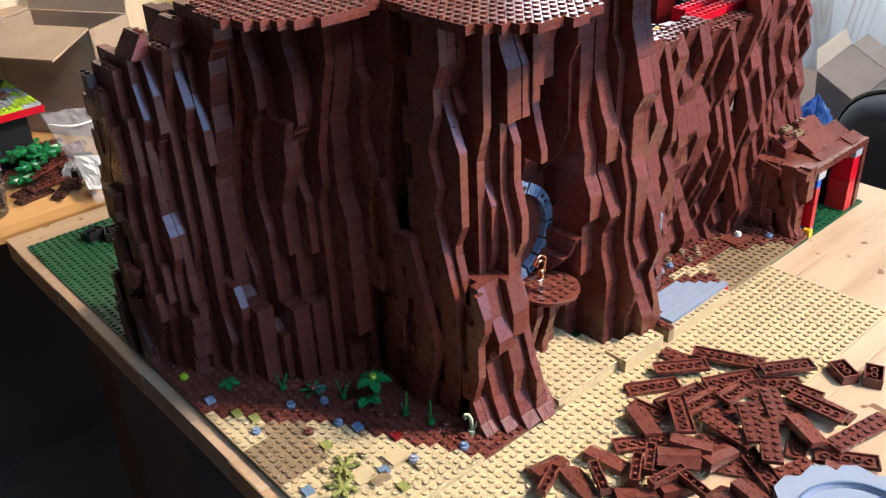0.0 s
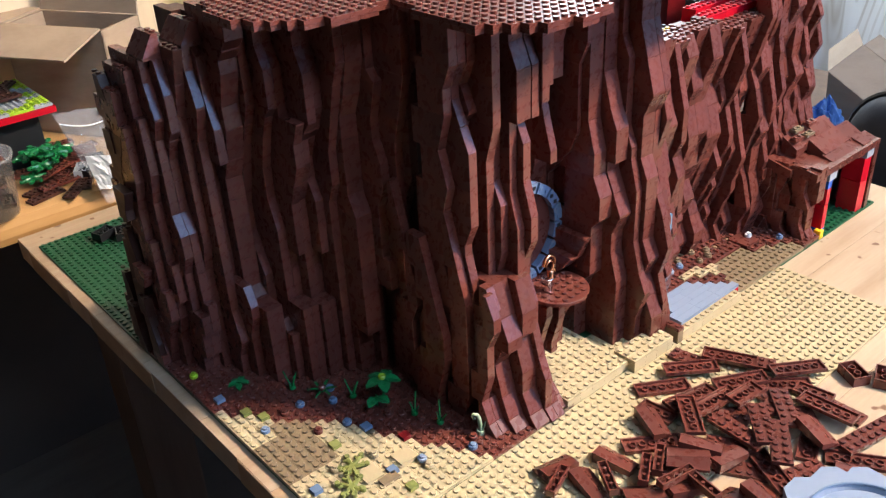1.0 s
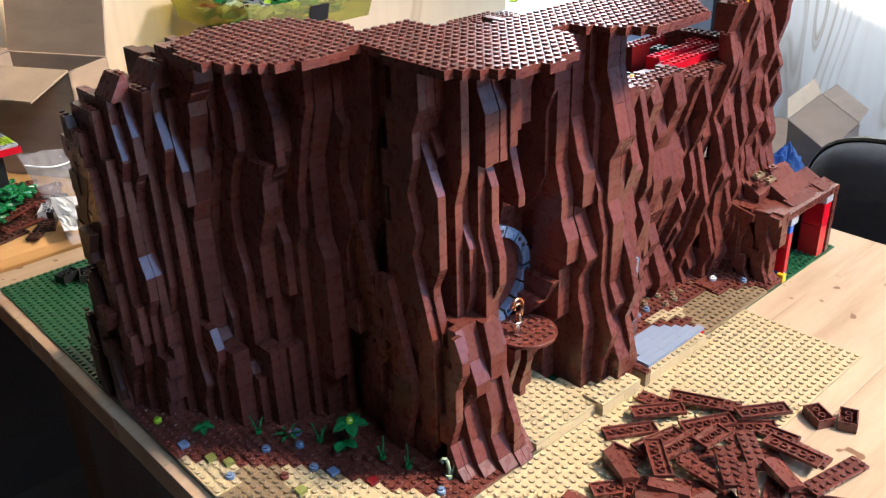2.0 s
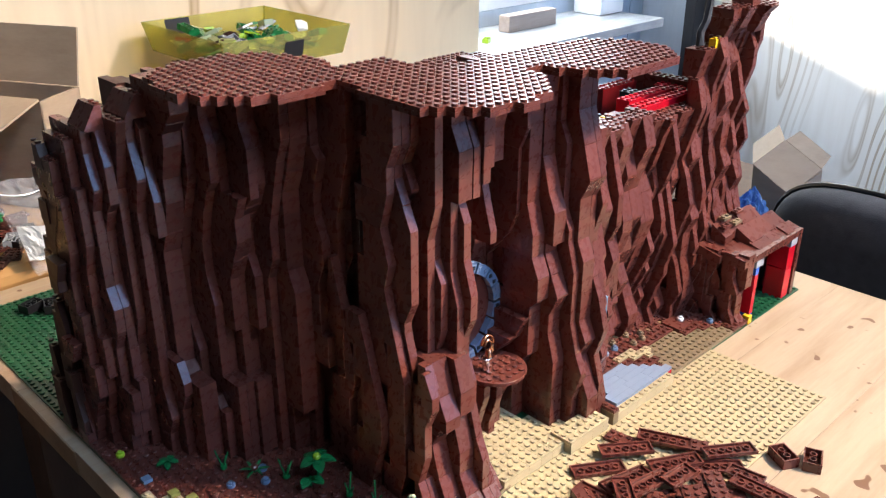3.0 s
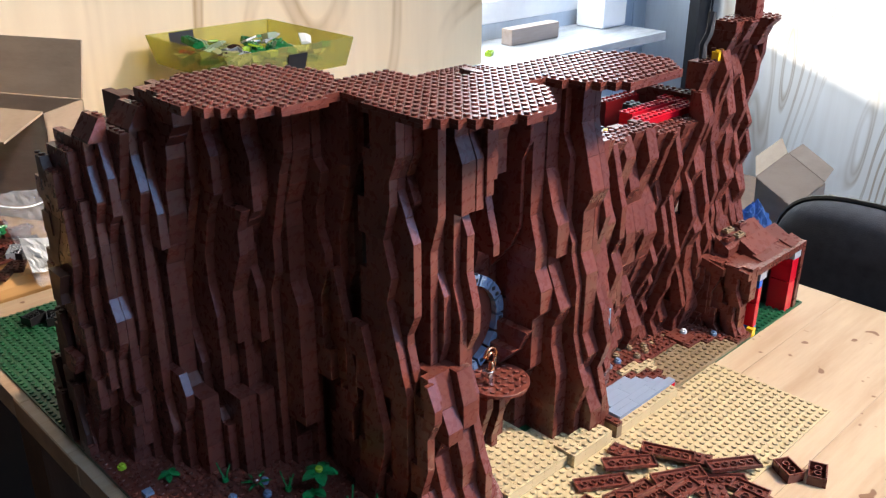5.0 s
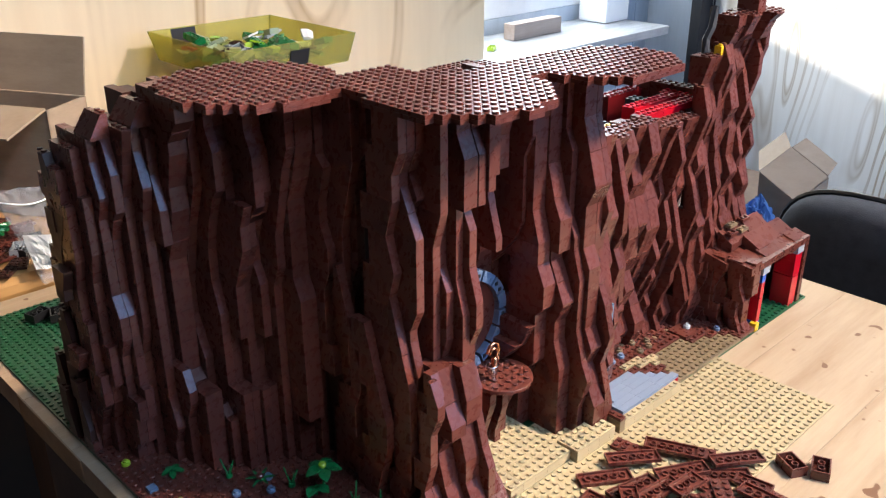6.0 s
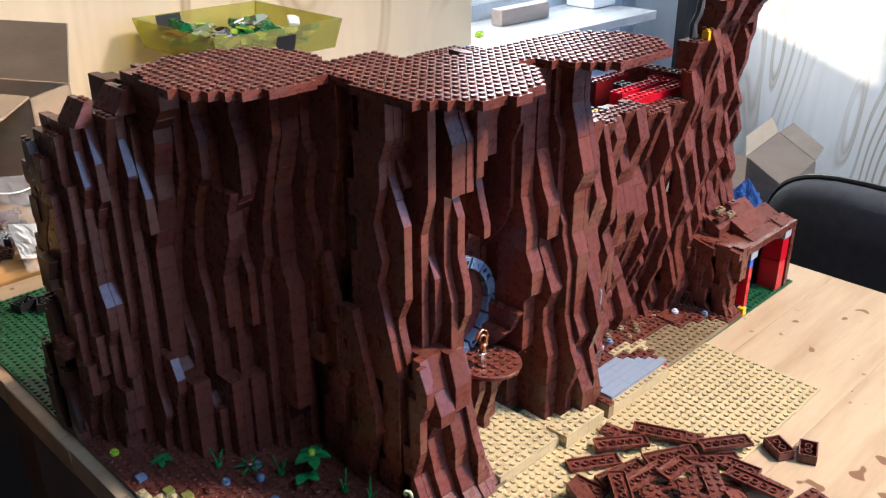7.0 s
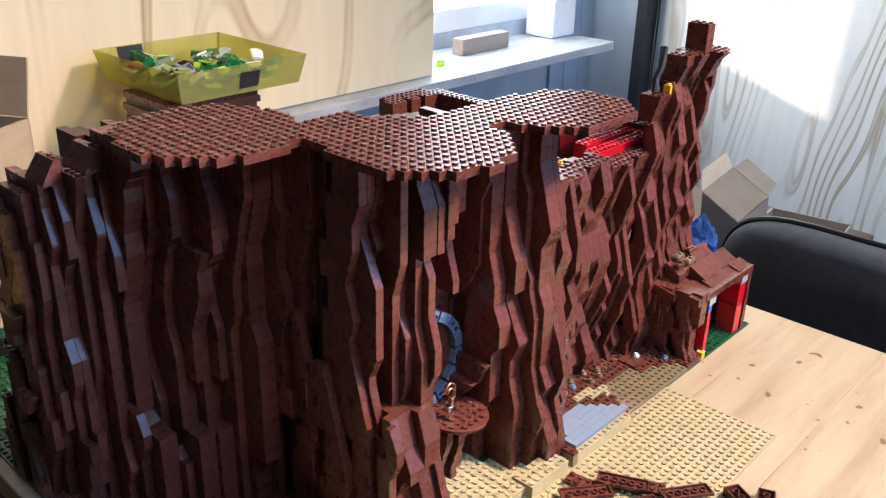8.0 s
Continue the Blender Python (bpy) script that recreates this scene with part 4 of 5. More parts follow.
for x, y, code in ((62, 7.4, "s2 s3"), (63, 7.0, "s1 b2 s3"), (64, 6.8, "s2 b1 s3"), (65, 7.2, "s3 s3"), (66, 6.6, "s1 s2 s3"), (67, 7.2, "s2 b2 s3"), (68, 6.8, "s2 s3"), (69, 7.4, "s3 i2 s2"), (70, 7.0, "s2 s2"), (71, 7.4, "s3 s2")):
    column(house, x, 1, y, code, 10.5, deep=2)
put("lintel", plate_mesh(15, 1, BROWN, 0.008, False), house, (63 * P, 0.12 * P, 0.0805))
rh = random.Random(31)
for row, (x0, x1, y0, y1, z0, z1) in enumerate(((60.8, 66, 0.3, 4, 10.9, 11.3), (66, 78, 0.3, 2.6, 11.0, 11.6), (60.2, 66, 4, 7.4, 11.0, 11.8), (66.5, 77, 2.6, 5.0, 11.6, 13.0), (63, 74, 5.0, 7.0, 12.6, 14.0))):
    x = x0
    while x < x1:
        w = min(rh.choice((2, 3, 4)), x1 - x)
        dz, dy = rh.choice((-0.15, 0, 0, 0.15)), rh.choice((-0.3, 0, 0.3))
        ya, yb = max(y0 + dy, 0.2), y1
        v = [(a * P, c * P, e * P) for a in (x + 0.01, x + w - 0.01) for c, e in ((ya, z0 + dz - 1.1), (yb, z0 - 1.1), (yb, z1 + dz), (ya, z0 + dz))]
        f = [(0, 1, 2, 3), (7, 6, 5, 4), (0, 4, 5, 1), (1, 5, 6, 2), (2, 6, 7, 3), (3, 7, 4, 0)]
        put("roof_slope", mesh_of("roof_slope", v, f, BROWN), house)
        x += w
for i, j, z, mat in ((63, 5, 13.6, BROWN), (64.5, 6, 14.2, DTAN), (66, 5, 13.4, DTAN), (68, 6, 14.2, BROWN)):
    put("plate", plate_mesh(2, 1, mat), house, (i * P, j * P, z * P))
# red door posts, blue and yellow foundation bricks, grey technic pins
for x, w, d in ((64.6, 1, 2), (74.6, 2, 3)):
    for z, h, mat in ((0.0022, 0.0096, RED), (0.0118, 0.0288, RED), (0.0418, 0.0190, RED), (0.0610, 0.0096, RED)):
        put("post_brick", plate_mesh(w, d, BLUE if w == 1 and (z < 0.01 or z > 0.06) else mat, h, False), house, (x * P, 0.3 * P, z))
put("post_brick", plate_mesh(1, 1, YELLOW, 0.0096, False), house, (63.9 * P, -0.1 * P, 0.0022))
for x in (64.4, 74.8):
    put("technic_brick", plate_mesh(2, 2, GREY, 0.0096, False), house, (x * P, 0.2 * P, 0.0708))
put("edge_brick", plate_mesh(1, 8, BROWN, 0.0782, False), house, (77.0 * P, 0.15 * P, 0.0022))
s = add_box(soup(), 64 * P, 7.5 * P, 0.0022, 77 * P, 8.2 * P, 0.10)
put("rear_wall", mesh_of("rear_wall", *s, DRED), house)
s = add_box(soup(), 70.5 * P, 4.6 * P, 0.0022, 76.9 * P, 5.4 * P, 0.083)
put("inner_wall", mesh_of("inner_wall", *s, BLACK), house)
put("side_wall", mesh_of("side_wall", *add_box(soup(), 62.8 * P, 1.9 * P, 0.0022, 63.8 * P, 7.5 * P, 0.082), DARKB), house)

# ---- inside of the model seen over the wall ----
inner = new("inner_rooms")
inner.parent = cliff
tagged(inner, "red and black brick rooms open at the top")


def brick_run(x, y, n, along_x, z, mat, rows=3):
    """A low wall of stacked bricks, with studs on its top course."""
    for k in range(rows):
        a = 0
        while a < n:
            w = min(4, n - a)
            nx, ny = (w, 2) if along_x else (2, w)
            put("brick", plate_mesh(nx, ny, mat, BH, k == rows - 1), inner, ((x + (a if along_x else 0)) * P, (y + (0 if along_x else a)) * P, z + k * BH))
            a += w


# low red walls with studded tops, a black and a brown one behind, yellow and black bits between
for x, y, n, along, z, mat, rows in ((48, 11, 13, True, 0.2332, RED, 3), (50, 14, 10, True, 0.2332, RED, 3), (60, 13, 4, False, 0.2332, RED, 3),
                                     (45, 13.2, 7, False, 0.2070, RED, 4), (55, 16, 3, False, 0.2490, BLACK, 1), (46, 14, 2, True, 0.2380, YELLOW, 1),
                                     (42, 12, 6, False, 0.2100, DRED, 4), (54, 21, 8, True, 0.2100, DRED, 5), (46, 21, 6, True, 0.2100, BLACK, 4),
                                     (62, 12, 10, False, 0.2290, BROWN, 4), (64, 13, 4, True, 0.2290, BROWN, 4), (47, 17, 3, False, 0.2150, BLACK, 3),
                                     (60, 8, 4, False, 0.2250, BROWN, 4)):
    brick_run(x, y, n, along, z, mat, rows)
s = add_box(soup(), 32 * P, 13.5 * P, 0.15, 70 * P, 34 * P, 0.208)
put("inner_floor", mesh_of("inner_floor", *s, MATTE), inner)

# tower top
for x, y, w, z, code in ((61, 8, 2, 33, "i2 b1"), (63, 8, 2, 33, "i1 i2"), (65, 8, 2, 33, "b1 i2"), (67, 7, 2, 33, "i2 i1"), (69, 8, 1, 29, "i3 b2 i2"), (70, 8, 1, 33, "i2 i1"), (65.6, 7, 2, 36, "b2 b1")):
    column(tower, x, w, y, code, z, studs=True, deep=3)
put("yellow_brick", plate_mesh(2, 1, YELLOW, BH), tower, (59.4 * P, 8.1 * P, 0.3120))
chain = tube(soup(), [(57.5 * P, 9.2 * P, 0.316), (57.9 * P, 9.6 * P, 0.329), (58.7 * P, 9.4 * P, 0.340), (59.6 * P, 9.8 * P, 0.360)], 0.0042, 6)
put("chain", mesh_of("chain", *chain, MATTE), tower, label="black chain hanging down the tower")

fan = thing("slotted_disc", (58 * P, 33.5 * P, 0.0024), "grey round slotted toy wheel standing behind the cliff", "toy wheel")
put("stand", mesh_of("stand", *add_box(soup(), -0.008, -0.004, 0, 0.008, 0.004, 0.225), DARKB), fan)
for k in range(5):
    s = add_cyl(soup(), 0, 0, 0, 0.003, 0.0125, 20, None, True, 0.0006)
    put("disc", mesh_of("disc", *s, GREY), fan, m=pose(0, -0.006 - 0.0045 * k, 0.238, 90, 0, 0))
put("hub", mesh_of("hub", *add_cyl(soup(), 0, 0, 0, 0.026, 0.004, 12), GREY), fan, m=pose(0, 0.0, 0.238, 90, 0, 0))

# ring of brown bricks standing behind the roof
ringbox = thing("brown_brick_frame", (0, 0, 0.0022), "brown brick wall standing behind the cliff on the base plate", "toy brick model")
for nx, ny, x, y in ((3, 2, 46, 46), (2, 2, 50, 46), (3, 2, 53, 46), (2, 12, 56, 36), (9, 2, 47, 48)):
    for k in range(9):
        put("wall_brick", plate_mesh(nx, ny, BROWN, 3 * BH, k == 8), ringbox, (x * P, y * P, k * 3 * BH))

# ---- loose pieces beside the model ----


def tray_mesh(n, mat, h=PH, wide=2, t=0.0012):
    """A plate or brick lying upside down: rim, floor and the round tubes."""
    key = ("tray", n, mat.name, h, wide)
    if key in CACHE:
        return CACHE[key]
    s = soup()
    L, W = n * P / 2 - 0.0001, wide * P / 2 - 0.0001
    add_box(s, -L, -W, 0, L, W, 0.0010)
    for a in ((-L, -W, L, -W + t), (-L, W - t, L, W), (-L, -W + t, -L + t, W - t), (L - t, -W + t, L, W - t)):
        add_box(s, a[0], a[1], 0.0010, a[2], a[3], h)
    v, f = s
    for k in range(1, n):
        x = -L + k * P
        if wide == 2:
            b = len(v)
            for r, z in ((0.0033, 0.0010), (0.0033, h - 0.0001), (0.0024, h - 0.0001), (0.0024, 0.0011)):
                v += [(x + r * math.cos(2 * math.pi * i / 10), r * math.sin(2 * math.pi * i / 10), z) for i in range(10)]
            for a in range(3):
                f += [(b + a * 10 + i, b + a * 10 + (i + 1) % 10, b + (a + 1) * 10 + (i + 1) % 10, b + (a + 1) * 10 + i) for i in range(10)]
        else:
            add_cyl(s, x, 0, 0.001, h - 0.0002, 0.0015, 8)
    CACHE[key] = mesh_of("tray", *s, mat)
    return CACHE[key]


def wedge_mesh(n, mat):
    """A roof slope piece lying on its side or back."""
    key = ("wedge", n, mat.name)
    if key in CACHE:
        return CACHE[key]
    L, W = n * P / 2, 1.25 * P
    prof = [(-W, 0), (W, 0), (W, 0.0022), (W * 0.1, 0.0085), (-W, 0.0096)]
    v, f = [], []
    for x in (-L, L):
        v += [(x, y * (0.82 if x > 0 else 1), z * (0.55 if x > 0 else 1)) for y, z in prof]
    f += [tuple(range(5)), tuple(reversed(range(5, 10)))] + [(k, 5 + k, 5 + (k + 1) % 5, (k + 1) % 5) for k in range(5)]
    s = (v, f)
    for y in (-0.5, 0.4):
        b = len(v)
        v += [(-L - 0.0012, y * P + 0.0022 * math.cos(2 * math.pi * i / 8), 0.0042 + 0.0022 * math.sin(2 * math.pi * i / 8)) for i in range(8)]
        v += [(-L, y * P + 0.0022 * math.cos(2 * math.pi * i / 8), 0.0042 + 0.0022 * math.sin(2 * math.pi * i / 8)) for i in range(8)]
        f += [tuple(b + i for i in range(8))] + [(b + i, b + 8 + i, b + 8 + (i + 1) % 8, b + (i + 1) % 8) for i in range(8)]
    CACHE[key] = mesh_of("wedge", v, f, mat)
    return CACHE[key]


def centred_plate(n, mat):
    key = ("centred", n, mat.name)
    if key not in CACHE:
        me = plate_mesh(n, 2, mat).copy()
        me.transform(Matrix.Translation((-n * P / 2, -P, 0)))
        CACHE[key] = me
    return CACHE[key]


PLATES = [(4, 28.0, -3.8, -81, 3.7), (4, 32.8, -9.6, -65, 3.7), (4, 32.2, -20.3, -90, 0.3), (4, 18.9, -14.9, -57, 3.7), (6, 20.4, -15.0, -95, 12.0),
          (6, 22.3, -16.4, -138, 17.0), (6, 27.5, -16.1, -136, 7.0), (6, 21.3, -19.0, -144, 16.3), (8, 30.4, -23.8, -12, 3.6),
          (6, 24.5, -13.5, -30, 3.7), (4, 28.5, -13.2, -100, 3.7), (6, 17.5, -17.8, -60, 0.3), (4, 21.5, -22.0, -20, 0.3), (6, 27.8, -19.0, -130, 0.3),
          (4, 12.0, -13.0, -60, 3.7), (4, 9.0, -17.6, 10, 0.3), (4, 22.5, -12.8, -75, 3.7)]
TRAYS = [(6, 26.2, -5.4, -38, 8.7), (6, 30.8, -7.4, -64, 8.7), (6, 31.4, -13.7, -43, 3.7), (4, 32.1, -16.8, -82, 5.3), (4, 18.1, -7.0, -85, 3.7),
         (6, 21.8, -4.9, -33, 3.7), (6, 28.3, -10.4, -31, 7.0), (6, 34.3, -13.6, -34, 8.7), (6, 22.1, -8.3, -14, 7.0), (6, 23.0, -10.6, -10, 10.3),
         (4, 25.8, -12.4, -7, 13.6), (6, 18.9, -10.4, -134, 13.6), (6, 30.4, -19.2, -88, 8.6), (6, 13.8, -9.6, -35, 3.7), (6, 18.6, -20.0, -117, 5.3),
         (6, 26.4, -24.6, -57, 0.3), (4, 24.7, -20.4, -158, 0.3)]
BRICKS = [(3, 38.5, -18.0, -119, 0.3), (3, 40.1, -20.6, -158, 0.3)]
WEDGES = [(4, 15.9, -8.2, -115, 7.0), (4, 4.4, -5.3, -8, 3.7), (4, 9.3, -8.7, -79, 3.7), (4, 4.9, -9.2, -105, 3.7), (4, 14.4, -13.6, -37, 3.7),
          (4, 16.6, -16.2, -12, 9.7), (4, 11.2, -15.5, -26, 3.7), (4, 7.6, -13.3, -35, 3.7), (4, 26.1, -20.5, -114, 8.6), (4, 15.6, -14.0, -63, 15.7),
          (4, 12.7, -18.9, -4, 0.3), (4, 15.0, -21.5, -99, 6.3), (4, 24.2, -25.6, -66, 3.6), (4, 13.3, -14.1, 127, 12.7)]
NARROWS = [(4, 2.5, -7.1, -159, 9.7), (4, 6.2, -10.2, -123, 9.7), (4, 11.6, -12.0, -148, 9.7), (4, 9.6, -11.9, -148, 9.7), (4, 10.5, -14.8, -13, 13.7), (4, 11.5, -17.0, -101, 12.3)]
tilt = random.Random(4)
for name, rows, maker, label in (
        ("loose_plate", PLATES, lambda n: centred_plate(n, BROWN), "loose reddish brown studded plate lying in a heap"),
        ("loose_plate", TRAYS, lambda n: tray_mesh(n, BROWN), "reddish brown plate lying upside down in a heap"),
        ("loose_brick", BRICKS, lambda n: tray_mesh(n, BROWN, BH), "dark brown brick lying upside down on the table"),
        ("loose_slope", WEDGES, lambda n: wedge_mesh(n, BROWN), "loose reddish brown slope brick lying in a heap"),
        ("loose_slope", NARROWS, lambda n: tray_mesh(n, BROWN, 0.006, 1), "narrow reddish brown slope brick lying hollow side up")):
    for n, x, y, rz, z in rows:
        ob = put(name, maker(n))
        a = 2.0 if z > 4 else 0.3
        ob.matrix_basis = pose(x * P, y * P, z / 1000, tilt.uniform(-a, a), tilt.uniform(-a, a), rz)
        tagged(ob, label, "toy brick", "loose toy bricks")

# pale blue round base piece at the table's front
dish = thing("round_base", (17.7 * P, -30.2 * P, 0.0003), "pale blue-grey round toy base with stepped rim", "toy brick")
s = soup()
v, f = s
N = 48
for r, z in ((7.6, 0), (7.6, 0.0128), (5.6, 0.0128), (5.3, 0.0085), (0.05, 0.0085)):
    for k in range(N):
        a = 2 * math.pi * k / N
        rr = r
        if r > 7:
            ox, oy = round(math.cos(a) * r / 1.0), round(math.sin(a) * r / 1.0)
            v.append((ox * P, oy * P, z))
        else:
            v.append((math.cos(a) * rr * P, math.sin(a) * rr * P, z))
for a in range(4):
    f += [(a * N + k, a * N + (k + 1) % N, (a + 1) * N + (k + 1) % N, (a + 1) * N + k) for k in range(N)]
put("rim", mesh_of("rim", v, f, LBLUE), dish)
ringpts = [(math.cos(2 * math.pi * k / 40) * 5.6 * P, math.sin(2 * math.pi * k / 40) * 5.6 * P, 0.0130) for k in range(41)]
put("groove", mesh_of("groove", *tube(soup(), ringpts, 0.0012, 6), SANDB), dish, label="darker blue ring groove")

# ---- clutter behind and beside the model ----


def panel(s, a, b, c, d, t):
    """A thin board with corners a b c d and thickness t."""
    v, f = s
    n = (Vector(b) - Vector(a)).cross(Vector(d) - Vector(a)).normalized() * t
    k = len(v)
    v += [tuple(p) for p in (a, b, c, d)] + [tuple(Vector(p) - n) for p in (a, b, c, d)]
    f += [(k, k + 1, k + 2, k + 3), (k + 7, k + 6, k + 5, k + 4)] + [(k + i, k + 4 + i, k + 4 + (i + 1) % 4, k + (i + 1) % 4) for i in range(4)]
    return s


def open_carton(at, sx, sy, sz, flaps, label, material, rz=0.0, L=0.1):
    """An open cardboard box; flaps: angle below the upright for the front, back, left and right flap."""
    ob = thing("cardboard_box", at, label, "cardboard box", rz=rz)
    t = 0.004
    x, y = sx / 2, sy / 2
    for nm, q in (("side", ((-x, -y, 0), (x, -y, 0), (x, -y, sz), (-x, -y, sz))), ("side", ((x, y, 0), (-x, y, 0), (-x, y, sz), (x, y, sz))),
                  ("side", ((-x, y, 0), (-x, -y, 0), (-x, -y, sz), (-x, y, sz))), ("side", ((x, -y, 0), (x, y, 0), (x, y, sz), (x, -y, sz))),
                  ("bottom", ((-x, -y, t), (x, -y, t), (x, y, t), (-x, y, t)))):
        put(nm, mesh_of(nm, *panel(soup(), *q, t), material), ob)
    for (p, q, out), ang in zip((((-x, -y), (x, -y), (0, -1)), ((x, y), (-x, y), (0, 1)), ((-x, y), (-x, -y), (-1, 0)), ((x, -y), (x, y), (1, 0))), flaps):
        if ang is None:
            continue
        a = radians(ang)
        o, u = Vector((*out, 0)) * math.sin(a) * L, Vector((0, 0, 1)) * math.cos(a) * L
        g = Vector((0, 0, sz + 0.001))
        A, B = Vector((*p, 0)) + g, Vector((*q, 0)) + g
        put("flap", mesh_of("flap", *panel(soup(), A, B, B + o + u, A + o + u, t * 0.8), material), ob)
    return ob


open_carton((0.0637, 0.9174, 0.0265), 0.085, 0.17, 0.158, (None, 92, 104, 13), "large open brown cardboard box with raised flaps on the bench", CARD, 30.0, 0.082)

# studded grey slab with red rim and lime patches
studded = thing("studded_slab", (-0.17, 0.80, 0.0265), "grey and lime studded toy slab with a red rim and brown plates", "toy brick model")
put("foot", mesh_of("foot", *add_box(soup(), 0.0, 0.02, 0, 0.13, 0.12, 0.074), BLACK), studded)
put("rim", mesh_of("rim", *add_box(soup(), -0.02, 0, 0.0745, 0.15, 0.15, 0.083), RED), studded)
deck = {}
for i in range(21):
    for j in range(18):
        deck[(i, j)] = LIME if noise.noise((i * 0.23, j * 0.3, 2.0)) > 0.05 else GREY
lay = new("deck")
lay.parent = studded
lay.location = (-0.02, 0.003, 0.0832)
lay_plates(lay, deck, 0, longest=4)
for k, (x, y, rz) in enumerate(((0.05, 0.07, 20), (0.09, 0.09, -30), (0.02, 0.10, 75), (0.10, 0.05, 10), (0.12, 0.11, 50), (0.03, 0.05, -15), (0.06, 0.11, 5), (0.11, 0.08, 85), (0.08, 0.12, -40))):
    put("loose_plate", centred_plate(6, DARKB), studded, (x, y, 0.0882 + 0.0034 * (k % 2)), rz)
pole = soup()
for k in range(7):
    add_cyl(pole, 0.100, 0.113, 0.0895 + k * 0.0145, 0.0895 + k * 0.0145 + 0.0142, 0.0075, 14, None, True, 0.0004)
put("column", mesh_of("column", *pole, BROWN), studded, label="round brown brick column")

# clear tub of brown pieces
tub = thing("plastic_tub", (-0.155, 0.715, 0.0265), "clear plastic tub full of brown toy bricks on the bench", "tub")
v, f = [], []
N = 40
for r, z in ((0.036, 0.0), (0.044, 0.072), (0.0465, 0.072), (0.0465, 0.076), (0.0435, 0.076), (0.0352, 0.0015)):
    v += [(r * math.cos(2 * math.pi * k / N), r * math.sin(2 * math.pi * k / N), z) for k in range(N)]
for a in range(5):
    f += [(a * N + k, a * N + (k + 1) % N, (a + 1) * N + (k + 1) % N, (a + 1) * N + k) for k in range(N)]
f += [tuple(reversed(range(N))), tuple(5 * N + k for k in range(N))]
put("wall", mesh_of("wall", v, f, TUB, True), tub)
rt = random.Random(9)
for k in range(46):
    a, r = rt.uniform(0, 6.28), 0.029 * math.sqrt(rt.random())
    z = 0.006 + 0.064 * k / 46
    ob = put("brown_brick", (tray_mesh(3, DARKB), centred_plate(2, BROWN), wedge_mesh(2, BROWN), tray_mesh(2, DARKB, BH))[k % 4], tub)
    ob.matrix_basis = pose(r * math.cos(a), r * math.sin(a), z, rt.uniform(-40, 40), rt.uniform(-40, 40), rt.uniform(0, 360))

# brown plates, dark bricks and green branches on the bench
zb = 0.0264
for k, (x, y, z, rz, n, mat) in enumerate(((-0.075, 0.745, 0, 25, 8, DARKB), (-0.055, 0.735, 3.5, 10, 8, BROWN), (-0.035, 0.775, 0, 40, 6, BROWN), (-0.06, 0.80, 3.5, -15, 8, DARKB),
                                            (-0.03, 0.72, 0, 62, 6, DARKB), (-0.01, 0.785, 3.5, 20, 6, BROWN), (-0.085, 0.83, 0, 80, 8, BROWN), (0.0, 0.84, 0, 5, 8, BROWN),
                                            (-0.045, 0.712, 0, 48, 8, DARKB), (-0.085, 0.715, 0, 15, 6, DARKB), (-0.02, 0.80, 7, -25, 8, DARKB), (-0.05, 0.86, 3.5, 10, 8, DARKB), (-0.02, 0.88, 0, -10, 8, BROWN), (-0.055, 0.77, 7, 30, 8, BROWN))):
    ob = put("loose_plate", centred_plate(n, mat))
    ob.matrix_basis = pose(x, y, zb + z / 1000, 0, 0, rz)
    tagged(ob, "dark brown studded plate lying on the wooden bench", "toy brick", "plates on the bench")
for x, y, z, rz, mat in ((-0.025, 0.745, 4, 60, GREY), (-0.015, 0.735, 4, 30, BLACK), (0.005, 0.76, 4, 80, BLACK), (-0.03, 0.815, 8, 15, BROWN), (0.0, 0.80, 8, -20, BROWN)):
    ob = put("loose_brick", tray_mesh(4, mat, BH))
    ob.matrix_basis = pose(x, y, zb + z / 1000, 0, 0, rz)
    tagged(ob, "dark toy brick lying among plates on the bench", "toy brick", "bricks on the bench")
for x, y, z, a, sz in ((-9, 102, 0.046, 0.3, 1.7), (-6, 104, 0.050, 1.4, 1.7), (-3.5, 101, 0.047, 2.2, 1.6), (-8, 97, 0.043, 0.9, 1.6), (-5, 98, 0.050, 2.0, 1.7), (-10.5, 95, 0.036, 1.1, 1.4), (-7, 100, 0.056, 2.8, 1.6)):
    branch_leaf(x, y, z, a, GREEN, "dark green branching toy foliage piled on brown plates", sz, "foliage on the bench")
for x, y, rz in ((-0.062, 0.60, 20), (-0.045, 0.585, 70)):
    ob = put("loose_brick", tray_mesh(3, BLACK, BH))
    ob.matrix_basis = pose(x, y, 0.0042, 0, 0, rz)
    tagged(ob, "black toy brick lying upside down on the green plate", "toy brick", "black bricks")


def crumpled_bag(at, sx, sy, sz, material, label, seed, rz=0.0):
    """A crumpled film bag: a squeezed closed sack with sharp folds."""
    bm = bmesh.new()
    bmesh.ops.create_icosphere(bm, subdivisions=4, radius=1.0)
    for w in bm.verts:
        p = w.co.copy()
        fold = noise.noise(p * 2.2 + Vector((seed, 0, 0))) * 0.35 + abs(noise.noise(p * 5.0 + Vector((0, seed, 0)))) * 0.28
        p *= 0.85 + fold
        pinch = 1.0 - 0.45 * max(0, p.z)
        w.co = Vector((p.x * sx * pinch, p.y * sy * pinch, max(p.z, -0.9) * sz + 0.9 * sz))
    ob = part("plastic_bag", bm, material, m=pose(*at, 0, 0, rz))
    return tagged(ob, label, "plastic bag")


